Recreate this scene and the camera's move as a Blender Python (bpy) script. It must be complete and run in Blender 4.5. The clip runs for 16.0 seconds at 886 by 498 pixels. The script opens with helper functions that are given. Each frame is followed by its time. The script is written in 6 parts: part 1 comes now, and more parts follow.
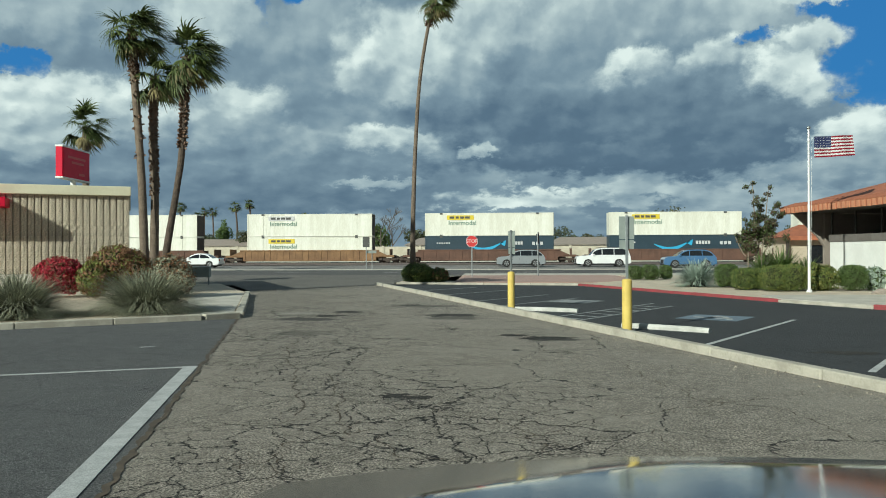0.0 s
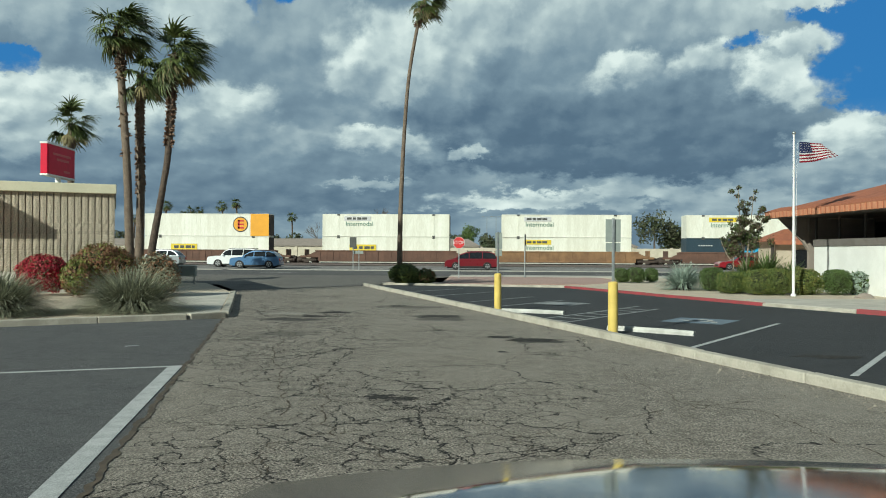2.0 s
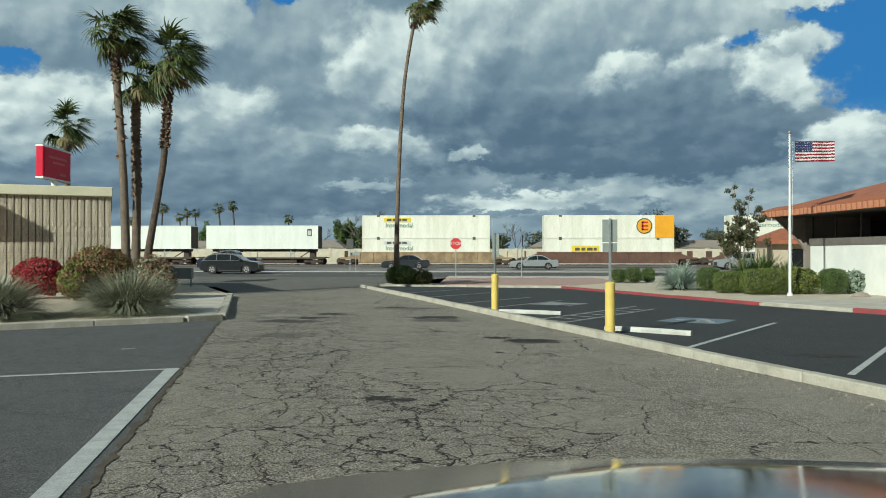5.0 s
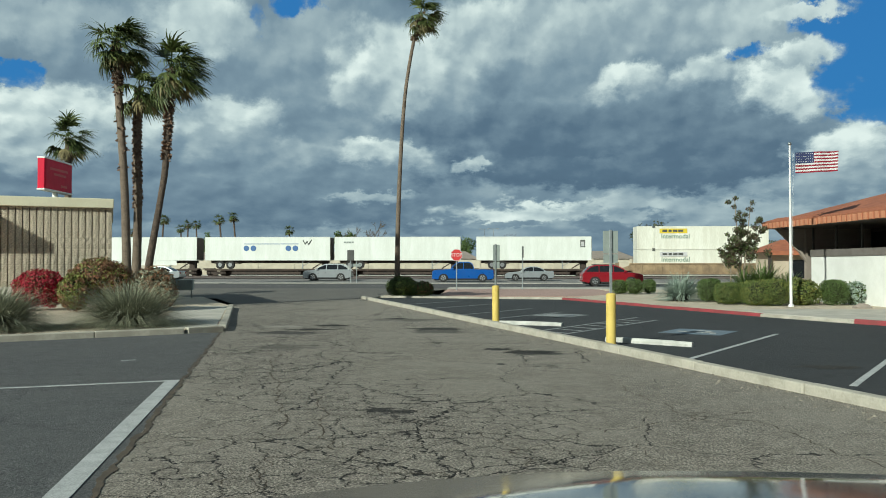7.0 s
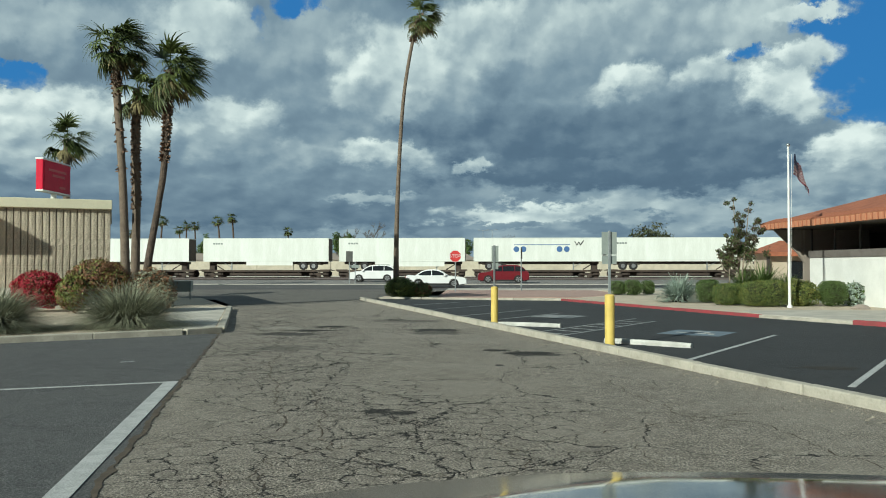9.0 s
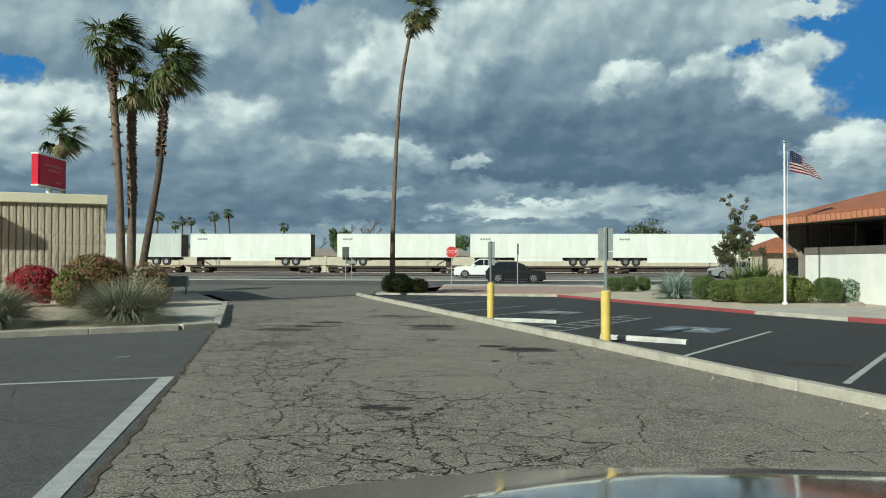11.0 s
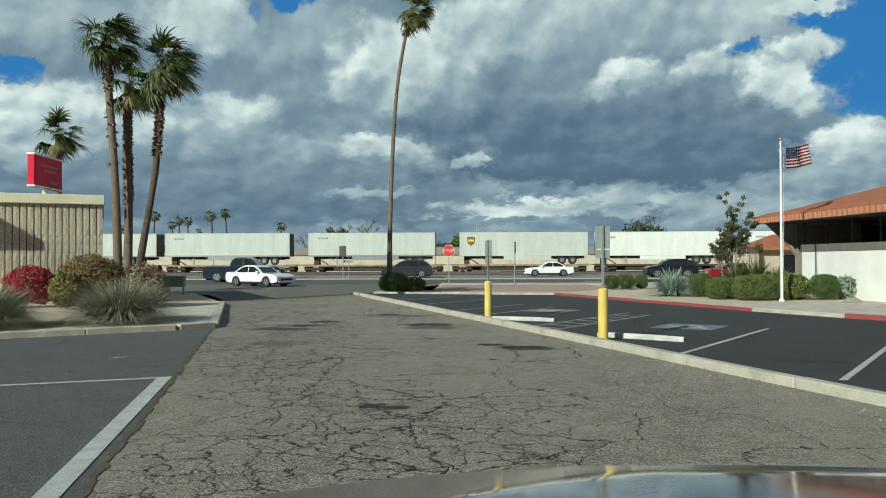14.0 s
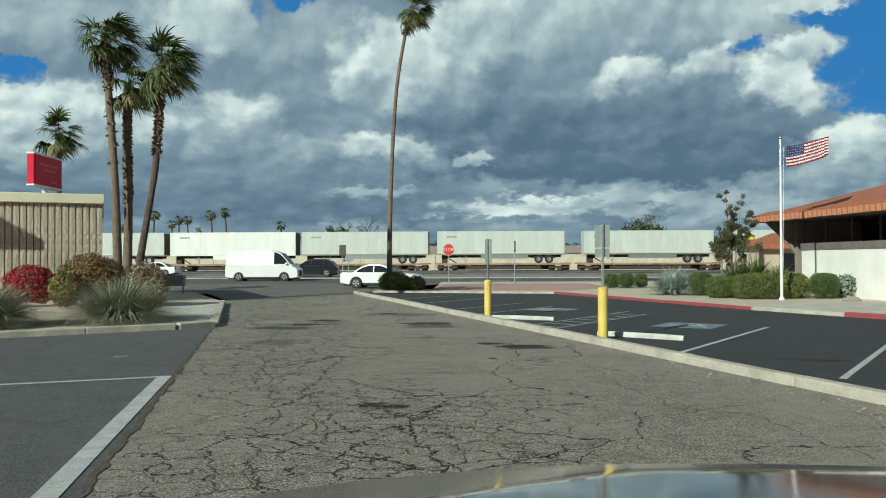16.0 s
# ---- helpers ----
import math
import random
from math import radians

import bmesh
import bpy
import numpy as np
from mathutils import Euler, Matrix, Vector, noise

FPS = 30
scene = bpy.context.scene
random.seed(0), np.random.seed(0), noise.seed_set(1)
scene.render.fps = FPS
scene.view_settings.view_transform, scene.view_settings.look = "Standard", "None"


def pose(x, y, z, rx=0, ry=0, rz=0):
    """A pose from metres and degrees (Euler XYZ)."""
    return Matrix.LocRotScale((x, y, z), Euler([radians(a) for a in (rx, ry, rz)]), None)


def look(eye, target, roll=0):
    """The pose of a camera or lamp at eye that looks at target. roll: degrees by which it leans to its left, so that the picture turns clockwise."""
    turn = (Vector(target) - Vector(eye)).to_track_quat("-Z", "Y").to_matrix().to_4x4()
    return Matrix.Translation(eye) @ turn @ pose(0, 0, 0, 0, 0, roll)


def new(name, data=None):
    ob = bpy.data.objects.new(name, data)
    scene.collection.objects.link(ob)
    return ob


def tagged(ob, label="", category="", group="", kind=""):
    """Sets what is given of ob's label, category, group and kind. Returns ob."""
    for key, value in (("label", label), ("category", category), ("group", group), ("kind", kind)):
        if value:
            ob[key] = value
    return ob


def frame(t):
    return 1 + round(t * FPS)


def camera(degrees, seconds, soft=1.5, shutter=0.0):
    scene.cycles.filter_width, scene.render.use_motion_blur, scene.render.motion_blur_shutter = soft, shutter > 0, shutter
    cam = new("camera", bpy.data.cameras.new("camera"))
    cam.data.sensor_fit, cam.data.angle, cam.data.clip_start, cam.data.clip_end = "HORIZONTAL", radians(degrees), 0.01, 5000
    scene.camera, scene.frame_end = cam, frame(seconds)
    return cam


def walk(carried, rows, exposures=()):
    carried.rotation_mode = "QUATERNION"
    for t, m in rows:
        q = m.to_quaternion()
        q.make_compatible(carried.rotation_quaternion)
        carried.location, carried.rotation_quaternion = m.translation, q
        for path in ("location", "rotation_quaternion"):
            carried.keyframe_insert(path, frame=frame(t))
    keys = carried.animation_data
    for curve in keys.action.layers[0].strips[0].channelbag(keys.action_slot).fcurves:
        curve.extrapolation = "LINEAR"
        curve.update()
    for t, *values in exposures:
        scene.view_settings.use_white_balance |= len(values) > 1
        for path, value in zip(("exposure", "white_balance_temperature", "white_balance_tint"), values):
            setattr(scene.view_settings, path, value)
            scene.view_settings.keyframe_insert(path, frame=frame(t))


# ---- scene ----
# x to the right along the railway, y ahead, z up; the driver sits at the origin.
cam = camera(58.0, 16.0, soft=1.0)
EYE = (0.0, 0.0, 1.65)
TURNS = [
    (0.0, 90.240, 0.190, 3.703), (0.5, 90.354, 0.019, 3.355), (1.0, 90.427, -0.155, 3.089), (1.5, 90.420, -0.256, 2.882),
    (2.0, 90.325, -0.322, 2.772), (2.5, 90.176, -0.325, 2.726), (3.0, 90.068, -0.295, 2.690), (3.5, 90.039, -0.158, 2.611),
    (4.0, 90.105, -0.084, 2.549), (6.5, 91.018, 0.020, 2.598), (7.0, 91.216, 0.007, 2.602), (7.5, 91.342, -0.011, 2.604),
    (8.0, 91.400, 0.000, 2.600), (8.5, 91.393, 0.034, 2.576), (9.0, 91.299, 0.029, 2.512), (11.5, 90.987, -0.147, 2.175),
    (12.0, 90.983, -0.169, 2.095), (12.5, 90.976, -0.135, 2.039), (13.0, 90.964, -0.046, 2.013)]
TURNS += [
    (13.5, 90.946, 0.059, 2.021), (14.0, 90.911, 0.165, 2.051), (14.5, 90.891, 0.219, 2.085), (15.0, 90.874, 0.250, 2.096),
    (15.5, 90.843, 0.196, 2.081), (16.0, 90.833, 0.209, 2.039)]
walk(cam, [(t, pose(*EYE, a, b, c)) for t, a, b, c in TURNS], [(0.0, 0.0, 6250, -6), (16.0, 0.0, 6250, -6)])

# ---- sky, sun ----
SUN_AZ, SUN_EL = 217.0, 27.0   # clockwise from +y, and above the horizon, in degrees

# cloud banks, the far ones first: azimuth, elevation, half width, half height (degrees), brightness of crest and of base
BANKS_FAR = [(-24.0, 5.4, 13.4, 3.2, .44, .28), (-11.6, 5.8, 10.5, 2.8, .46, .30), (-11.6, 3.7, 16.2, 1.6, .36, .28), (4.1, 3.6, 9.3, 1.1, .92, .74),
             (-8.0, 4.9, 4.9, .6, .66, .50), (17.5, 3.6, 13.4, 1.7, .66, .50), (24.9, 4.6, 5.3, 1.7, .64, .50), (8.4, 2.9, 3.0, 1.0, .36, .34),
             (11.9, 3.0, 1.6, .7, .40, .36), (-6.4, 8.1, 6.1, 1.1, .90, .55), (-14.8, 7.9, 6.1, 1.6, .60, .42), (1.3, 2.9, 4.9, .4, .45, .40)]
BANKS_MID = [(-27.5, 9.5, 10.9, 2.8, 1.0, .50), (-30.4, 7.5, 4.9, 2.0, .78, .50), (-17.5, 10.2, 4.5, 1.9, .92, .50), (-25.2, 14.7, 8.1, 3.6, .56, .40),
             (-19.8, 16.3, 4.5, 2.3, .90, .62), (-30.2, 15.7, 4.1, 2.0, .62, .50), (-11.7, 14.0, 4.5, 4.5, .56, .42), (-4.8, 14.5, 6.1, 4.0, 1.0, .60),
             (-7.4, 12.3, 3.6, 2.0, .88, .50), (1.3, 16.4, 6.1, 3.2, .86, .55), (10.8, 16.5, 10.9, 2.8, .72, .48), (18.6, 15.9, 5.7, 2.3, .76, .55)]
BANKS_NEAR = [(6.5, 12.4, 8.1, 2.4, .50, .36), (10.8, 12.7, 3.2, 1.8, .98, .48), (15.9, 13.1, 3.0, 1.7, .95, .48), (20.3, 11.2, 4.3, 2.5, 1.05, .70),
              (5.3, 9.5, 13.8, 3.0, .38, .20), (14.4, 9.6, 8.1, 3.4, .42, .20), (18.6, 7.8, 4.9, 3.0, .36, .20), (8.5, 6.5, 13.8, 1.6, .32, .17),
              (24.2, 7.3, 3.4, 2.5, 1.0, .60), (23.0, 5.4, 4.9, 1.5, .60, .42), (21.4, 13.9, 2.8, 1.1, .92, .70), (23.1, 16.2, 3.2, .7, .88, .75), (.1, 7.1, 2.2, .6, .82, .50)]
# gaps of clear sky: azimuth, elevation, half width, half height, strength
BLUE = [(26.3, 13.2, 3.8, 4.6, 1.3), (24.8, 15.9, 4.2, 1.3, .9), (-31.0, 12.4, 2.2, 1.1, 1.2), (-12.7, 18.0, 1.8, .9, .62), (-15.8, 16.9, .9, 1.4, .45),
        (18.6, 13.9, 1.3, .6, .65), (26.2, 10.3, 2.2, 1.4, .9)]


class Nodes:
    """Short hand for a node tree."""

    def __init__(self, tree):
        self.t = tree
        tree.nodes.clear()

    def n(self, kind):
        return self.t.nodes.new(kind)

    def put(self, socket, value):
        if isinstance(value, bpy.types.NodeSocket):
            self.t.links.new(value, socket)
        elif value is not None:
            socket.default_value = value

    def m(self, op, a, b=None, c=None, clamp=False):
        node = self.n("ShaderNodeMath")
        node.operation, node.use_clamp = op, clamp
        for s, v in zip(node.inputs, (a, b, c)):
            self.put(s, v)
        return node.outputs[0]

    def v(self, op, a, b=None, scale=None):
        node = self.n("ShaderNodeVectorMath")
        node.operation = op
        self.put(node.inputs[0], a)
        self.put(node.inputs[1], b)
        self.put(node.inputs[3], scale)
        return node.outputs[1] if op in ("LENGTH", "DOT_PRODUCT", "DISTANCE") else node.outputs[0]

    def noise(self, vec, scale, detail=4.0, rough=0.55, dist=0.0, colour=False):
        node = self.n("ShaderNodeTexNoise")
        self.put(node.inputs["Vector"], vec)
        node.inputs["Scale"].default_value, node.inputs["Detail"].default_value = scale, detail
        node.inputs["Roughness"].default_value, node.inputs["Distortion"].default_value = rough, dist
        return node.outputs["Color" if colour else "Fac"]

    def mix(self, f, a, b):
        node = self.n("ShaderNodeMix")
        node.data_type = "RGBA"
        self.put(node.inputs[0], f)
        for s, v in ((node.inputs[6], a), (node.inputs[7], b)):
            self.put(s, (*v, 1) if isinstance(v, tuple) and len(v) == 3 else v)
        return node.outputs[2]

    def ramp(self, f, stops, mode="LINEAR"):
        node = self.n("ShaderNodeValToRGB")
        node.color_ramp.interpolation = mode
        el = node.color_ramp.elements
        while len(el) < len(stops):
            el.new(0.5)
        for e, (p, c) in zip(el, stops):
            e.position, e.color = p, (*c, 1) if isinstance(c, tuple) else (c, c, c, 1)
        self.put(node.inputs[0], f)
        return node.outputs[0]

    def step(self, x, lo, hi):
        node = self.n("ShaderNodeMapRange")
        node.interpolation_type = "SMOOTHSTEP"
        for s, v in zip(node.inputs, (x, lo, hi, 0.0, 1.0)):
            self.put(s, v)
        return node.outputs[0]


def cloud_sky(k, direction, blue=None):
    """Colour of the cloudy sky for a direction."""
    d = k.v("NORMALIZE", direction)
    sep = k.n("ShaderNodeSeparateXYZ")
    k.put(sep.inputs[0], d)
    az = k.m("MULTIPLY", k.m("ARCTAN2", sep.outputs[0], sep.outputs[1]), 57.29578)
    el = k.m("MULTIPLY", k.m("ARCSINE", sep.outputs[2]), 57.29578)
    comb = k.n("ShaderNodeCombineXYZ")
    k.put(comb.inputs[0], az)
    k.put(comb.inputs[1], el)
    # the noise is squeezed towards the horizon, as a cloud deck is by distance
    deck = k.n("ShaderNodeCombineXYZ")
    k.put(deck.inputs[0], k.m("DIVIDE", az, 5.2))
    k.put(deck.inputs[1], k.m("MULTIPLY", k.m("LOGARITHM", k.m("ADD", k.m("MAXIMUM", el, 0.0), 7.0), 2.71828), 4.5))
    p = deck.outputs[0]
    warp1 = k.v("SUBTRACT", k.noise(p, 1.3, 3, .5, colour=True), (0.5, 0.5, 0.5))
    warp2 = k.v("SUBTRACT", k.noise(p, 4.5, 7, .66, colour=True), (0.5, 0.5, 0.5))
    q = k.v("ADD", comb.outputs[0], k.v("ADD", k.v("MULTIPLY", warp1, (5.0, 2.6, 0)), k.v("MULTIPLY", warp2, (2.6, 1.9, 0))))
    fine = k.noise(p, 2.0, 9, .56, .1)
    big = k.noise(p, 0.8, 4, .5, .2)

    def heads(at):
        """Rounded cauliflower heads of cumulus."""
        vr = k.n("ShaderNodeTexVoronoi")
        vr.feature = "SMOOTH_F1"
        k.put(vr.inputs["Vector"], at)
        vr.inputs["Scale"].default_value, vr.inputs["Detail"].default_value, vr.inputs["Roughness"].default_value = 1.5, 2.0, .42
        vr.inputs["Smoothness"].default_value = .5
        return vr.outputs["Distance"]

    pw = k.v("ADD", p, k.v("SCALE", warp2, scale=.22))
    head = heads(pw)
    # side light on the heads: the difference of their height towards the sun
    relief = k.m("SUBTRACT", heads(k.v("ADD", pw, (-.09, .12, 0))), head)
    ragged = k.m("ADD", k.m("MULTIPLY", k.m("SUBTRACT", fine, .5), 1.1), k.m("MULTIPLY", k.m("SUBTRACT", head, .45), .4))
    hole = None
    for a, e, w, h, amount in BLUE:
        r = k.v("LENGTH", k.v("MULTIPLY", k.v("SUBTRACT", q, (a, e, 0)), (1 / w, 1 / h, 0)))
        g = k.m("MULTIPLY", k.m("SUBTRACT", 1.0, k.step(r, 0.25, 1.45)), amount)
        hole = g if hole is None else k.m("ADD", hole, g)
    cover = k.m("SUBTRACT", 1.0, k.step(k.m("ADD", hole, k.m("MULTIPLY", ragged, .8)), .38, .80))
    b = k.m("ADD", .44, k.m("MULTIPLY", k.m("SUBTRACT", big, .5), .6))
    for a, e, w, h, crest, base in BANKS_FAR + BANKS_MID + BANKS_NEAR:
        local = k.v("MULTIPLY", k.v("SUBTRACT", q, (a, e, 0)), (1 / w, 1 / h, 0))
        r = k.m("ADD", k.v("LENGTH", local), k.m("MULTIPLY", ragged, .8))
        mask = k.m("SUBTRACT", 1.0, k.step(r, .62, 1.12))
        up = k.m("ADD", k.v("DOT_PRODUCT", local, (-.10, .50, 0)), k.m("MULTIPLY", relief, .45))
        val = k.m("ADD", base, k.m("MULTIPLY", k.step(up, -.55, .60), crest - base))
        b = k.m("ADD", k.m("MULTIPLY", b, k.m("SUBTRACT", 1.0, mask)), k.m("MULTIPLY", val, mask))
        if crest > .85:
            cover = k.m("MAXIMUM", cover, mask)
    b = k.m("ADD", b, k.m("MULTIPLY", k.m("SUBTRACT", fine, .5), .26))
    b = k.m("ADD", b, k.m("MULTIPLY", k.m("MULTIPLY", relief, k.m("MAXIMUM", k.m("SUBTRACT", b, .1), 0.0)), .55))
    cloud = k.ramp(b, [(0.0, (.072, .112, .178)), (.24, (.112, .166, .245)), (.44, (.222, .290, .372)), (.62, (.38, .445, .505)),
                       (.80, (.58, .635, .665)), (1.0, (.82, .85, .85))])
    sky = blue if blue is not None else k.ramp(k.m("DIVIDE", el, 40.0), [(0, (.22, .40, .62)), (.25, (.05, .20, .50)), (1, (.03, .13, .42))])
    return k.mix(cover, sky, cloud)


world = bpy.data.worlds.new("world")
world.use_nodes = True
scene.world = world
k = Nodes(world.node_tree)
tex = k.n("ShaderNodeTexSky")
tex.sky_type, tex.sun_disc, tex.sun_elevation, tex.sun_rotation = "NISHITA", False, radians(SUN_EL), radians(SUN_AZ)
blue_sky = k.v("SCALE", tex.outputs[0], scale=0.10)
bg = k.n("ShaderNodeBackground")
k.put(bg.inputs[0], cloud_sky(k, k.n("ShaderNodeTexCoord").outputs["Generated"], blue_sky))
bg.inputs[1].default_value = 0.6
k.put(k.n("ShaderNodeOutputWorld").inputs[0], bg.outputs[0])

sun = new("sun", bpy.data.lights.new("sun", "SUN"))
sun.data.energy, sun.data.angle, sun.data.color = 5.0, radians(0.6), (1.0, 0.965, 0.91)
ca, ce = radians(SUN_AZ), radians(SUN_EL)
sun.matrix_world = look((math.sin(ca) * math.cos(ce) * 50, math.cos(ca) * math.cos(ce) * 50, math.sin(ce) * 50), (0, 0, 0))


# ---- materials ----
def mat(name, c1, c2=None, scale=3.0, rough=0.8, metal=0.0, bump=0.0, bscale=40.0, fine=0.25, coat=0.0, vary=0.0, trans=0.0, spec=0.5, streak=1.0):
    """Two colours mixed by broad and fine noise, in metres of the thing's own space. vary: how far pieces differ."""
    ma = bpy.data.materials.new(name)
    ma.use_nodes = True
    k = Nodes(ma.node_tree)
    out = k.n("ShaderNodeOutputMaterial")
    b = k.n("ShaderNodeBsdfPrincipled")
    co = k.n("ShaderNodeTexCoord").outputs["Object"]
    if streak != 1.0:
        co = k.v("MULTIPLY", co, (1.0, 1.0, streak))
    c2 = c2 or tuple(x * 0.8 for x in c1)
    f = k.m("ADD", k.m("MULTIPLY", k.noise(co, scale, 5, .6), 1 - fine), k.m("MULTIPLY", k.noise(co, scale * 14, 3, .6), fine))
    col = k.mix(k.step(f, 0.36, 0.64), c1, c2)
    if vary:
        geo = k.n("ShaderNodeNewGeometry")
        hsv = k.n("ShaderNodeHueSaturation")
        k.put(hsv.inputs["Value"], k.m("ADD", k.m("MULTIPLY", geo.outputs["Random Per Island"], vary), 1 - vary / 2))
        k.put(hsv.inputs["Color"], col)
        col = hsv.outputs[0]
    k.put(b.inputs["Base Color"], col)
    b.inputs["Metallic"].default_value = metal
    k.put(b.inputs["Roughness"], k.m("ADD", k.m("MULTIPLY", k.noise(co, scale * 3, 4), 0.16), rough - 0.08, clamp=True))
    b.inputs["Coat Weight"].default_value = coat
    b.inputs["Coat Roughness"].default_value = 0.03
    b.inputs["Specular IOR Level"].default_value = spec
    if bump:
        bp = k.n("ShaderNodeBump")
        bp.inputs["Strength"].default_value, bp.inputs["Distance"].default_value = 1.0, bump
        k.put(bp.inputs["Height"], k.noise(co, bscale, 4, .65))
        k.put(b.inputs["Normal"], bp.outputs[0])
    sh = b.outputs[0]
    if trans:
        tr = k.n("ShaderNodeBsdfTranslucent")
        k.put(tr.inputs[0], col)
        mx = k.n("ShaderNodeMixShader")
        mx.inputs[0].default_value = trans
        k.put(mx.inputs[1], sh)
        k.put(mx.inputs[2], tr.outputs[0])
        sh = mx.outputs[0]
    k.put(out.inputs[0], sh)
    return ma


def asphalt(name, dark, light, worn, crack=1.0, stain=0.4, cells=(0.55, 2.6), zone=False):
    """Asphalt with aggregate, worn tracks, stains and cracks."""
    ma = bpy.data.materials.new(name)
    ma.use_nodes = True
    k = Nodes(ma.node_tree)
    out, b = k.n("ShaderNodeOutputMaterial"), k.n("ShaderNodeBsdfPrincipled")
    co = k.n("ShaderNodeTexCoord").outputs["Object"]
    grit = k.noise(co, 85, 4, .8)
    vor = k.n("ShaderNodeTexVoronoi")
    k.put(vor.inputs["Vector"], co)
    vor.inputs["Scale"].default_value = 42
    stones = k.m("ADD", k.m("MULTIPLY", grit, .35), k.m("MULTIPLY", k.noise(co, 44, 3, .65), .65))
    col = k.mix(k.step(stones, 0.43, 0.57), dark, light)
    col = k.mix(k.m("SUBTRACT", 1.0, k.step(vor.outputs["Distance"], .16, .30)), col, tuple(min(1, x * 1.55) for x in light))
    for msc, amount in ((9.0, .34), (2.6, .22)):
        mott = k.noise(k.v("ADD", co, (msc, 3.0, 0)), msc, 4, .65)
        col = k.mix(k.m("MULTIPLY", k.step(mott, .45, .62), amount), col, tuple(x * .8 for x in dark))
    broad = k.noise(co, 0.35, 5, .6)
    col = k.mix(k.m("MULTIPLY", k.step(broad, 0.42, 0.66), 0.55), col, worn)
    patch = k.noise(co, 1.7, 5, .65, .6)
    col = k.mix(k.m("MULTIPLY", k.step(patch, 0.58, 0.75), stain), col, tuple(x * 0.45 for x in dark))
    total = None
    wv = k.v("ADD", co, k.v("SCALE", k.v("SUBTRACT", k.noise(co, 2.2, 5, .62, colour=True), (.5, .5, .5)), scale=0.42))
    wv = k.v("ADD", wv, k.v("SCALE", k.v("SUBTRACT", k.noise(co, 11, 4, .6, colour=True), (.5, .5, .5)), scale=0.07))
    for sc, width, lo, hi, mscale in ((cells[0], .0065, .34, .48, .25), (cells[1], .025, .50, .58, .33)):
        vr = k.n("ShaderNodeTexVoronoi")
        vr.feature = "DISTANCE_TO_EDGE"
        k.put(vr.inputs["Vector"], wv)
        vr.inputs["Scale"].default_value = sc
        line = k.m("SUBTRACT", 1.0, k.step(vr.outputs["Distance"], width * 0.25, width * (1.0)))
        field = k.noise(k.v("ADD", co, (13.0 * sc, 4.0, 0)), mscale, 4, .6)
        if zone and sc == cells[1]:
            # alligator cracking follows the worn wheel track
            sp = k.n("ShaderNodeSeparateXYZ")
            k.put(sp.inputs[0], co)
            off = k.m("ABSOLUTE", k.m("ADD", k.m("ADD", sp.outputs[0], k.m("MULTIPLY", sp.outputs[1], .285)), -.72))
            field = k.m("SUBTRACT", k.m("ADD", field, .22), k.m("MULTIPLY", off, .105))
        mask = k.step(field, lo, hi)
        line = k.m("MULTIPLY", line, mask)
        total = line if total is None else k.m("MAXIMUM", total, line)
    line = k.m("MULTIPLY", total, crack)
    col = k.mix(line, col, (0.018, 0.017, 0.016))
    if zone:
        # potholes and oily patches: place, half sizes, strength
        for px, py, rx, ry, s in ((-1.22, 9.1, .11, .16, .95), (-.98, 9.05, .26, .22, .5), (1.12, 15.2, .55, .35, .8), (-1.0, 20.2, .85, .75, .62),
                                  (-4.7, 19.6, .95, .5, .75), (.33, 13.5, .10, .10, .9), (-2.2, 24.5, 1.2, .6, .5), (-4.0, 16.2, .8, .6, .45)):
            r = k.v("LENGTH", k.v("MULTIPLY", k.v("SUBTRACT", wv, (px, py, 0)), (1 / rx, 1 / ry, 0)))
            spot = k.m("SUBTRACT", 1.0, k.step(k.m("ADD", r, k.m("MULTIPLY", k.m("SUBTRACT", patch, .5), 2.6)), .55, 1.1))
            spot = k.m("MULTIPLY", spot, s)
            col = k.mix(spot, col, (.030, .029, .028))
            line = k.m("MAXIMUM", line, k.m("MULTIPLY", spot, .8))
    k.put(b.inputs["Base Color"], col)
    b.inputs["Roughness"].default_value = 0.92
    b.inputs["Specular IOR Level"].default_value = 0.3
    bp = k.n("ShaderNodeBump")
    bp.inputs["Distance"].default_value = 0.03
    k.put(bp.inputs["Height"], k.m("SUBTRACT", stones, k.m("MULTIPLY", line, 1.5)))
    k.put(b.inputs["Normal"], bp.outputs[0])
    k.put(out.inputs[0], b.outputs[0])
    return ma


def glow(name, c, s):
    ma = bpy.data.materials.new(name)
    ma.use_nodes = True
    k = Nodes(ma.node_tree)
    e = k.n("ShaderNodeEmission")
    e.inputs[0].default_value, e.inputs[1].default_value = (*c, 1), s
    k.put(k.n("ShaderNodeOutputMaterial").inputs[0], e.outputs[0])
    return ma


OLD_ASPHALT = asphalt("old_asphalt", (.082, .073, .059), (.47, .412, .340), (.315, .278, .230), 1.0, .35, (.5, 2.6), True)
LOT_ASPHALT = asphalt("lot_asphalt", (.030, .032, .034), (.075, .077, .078), (.060, .062, .064), 0.25, .3, (.2, .9))
SIDE_ASPHALT = asphalt("side_asphalt", (.062, .062, .062), (.165, .162, .158), (.125, .123, .118), 0.2, .35, (.2, .9))
ROAD_ASPHALT = asphalt("road_asphalt", (.07, .066, .064), (.15, .142, .135), (.12, .113, .108), 0.2, .3, (.15, .6))
APRON = asphalt("apron_asphalt", (.085, .078, .068), (.25, .230, .200), (.195, .180, .157), 0.4, .3, (.3, 1.4))
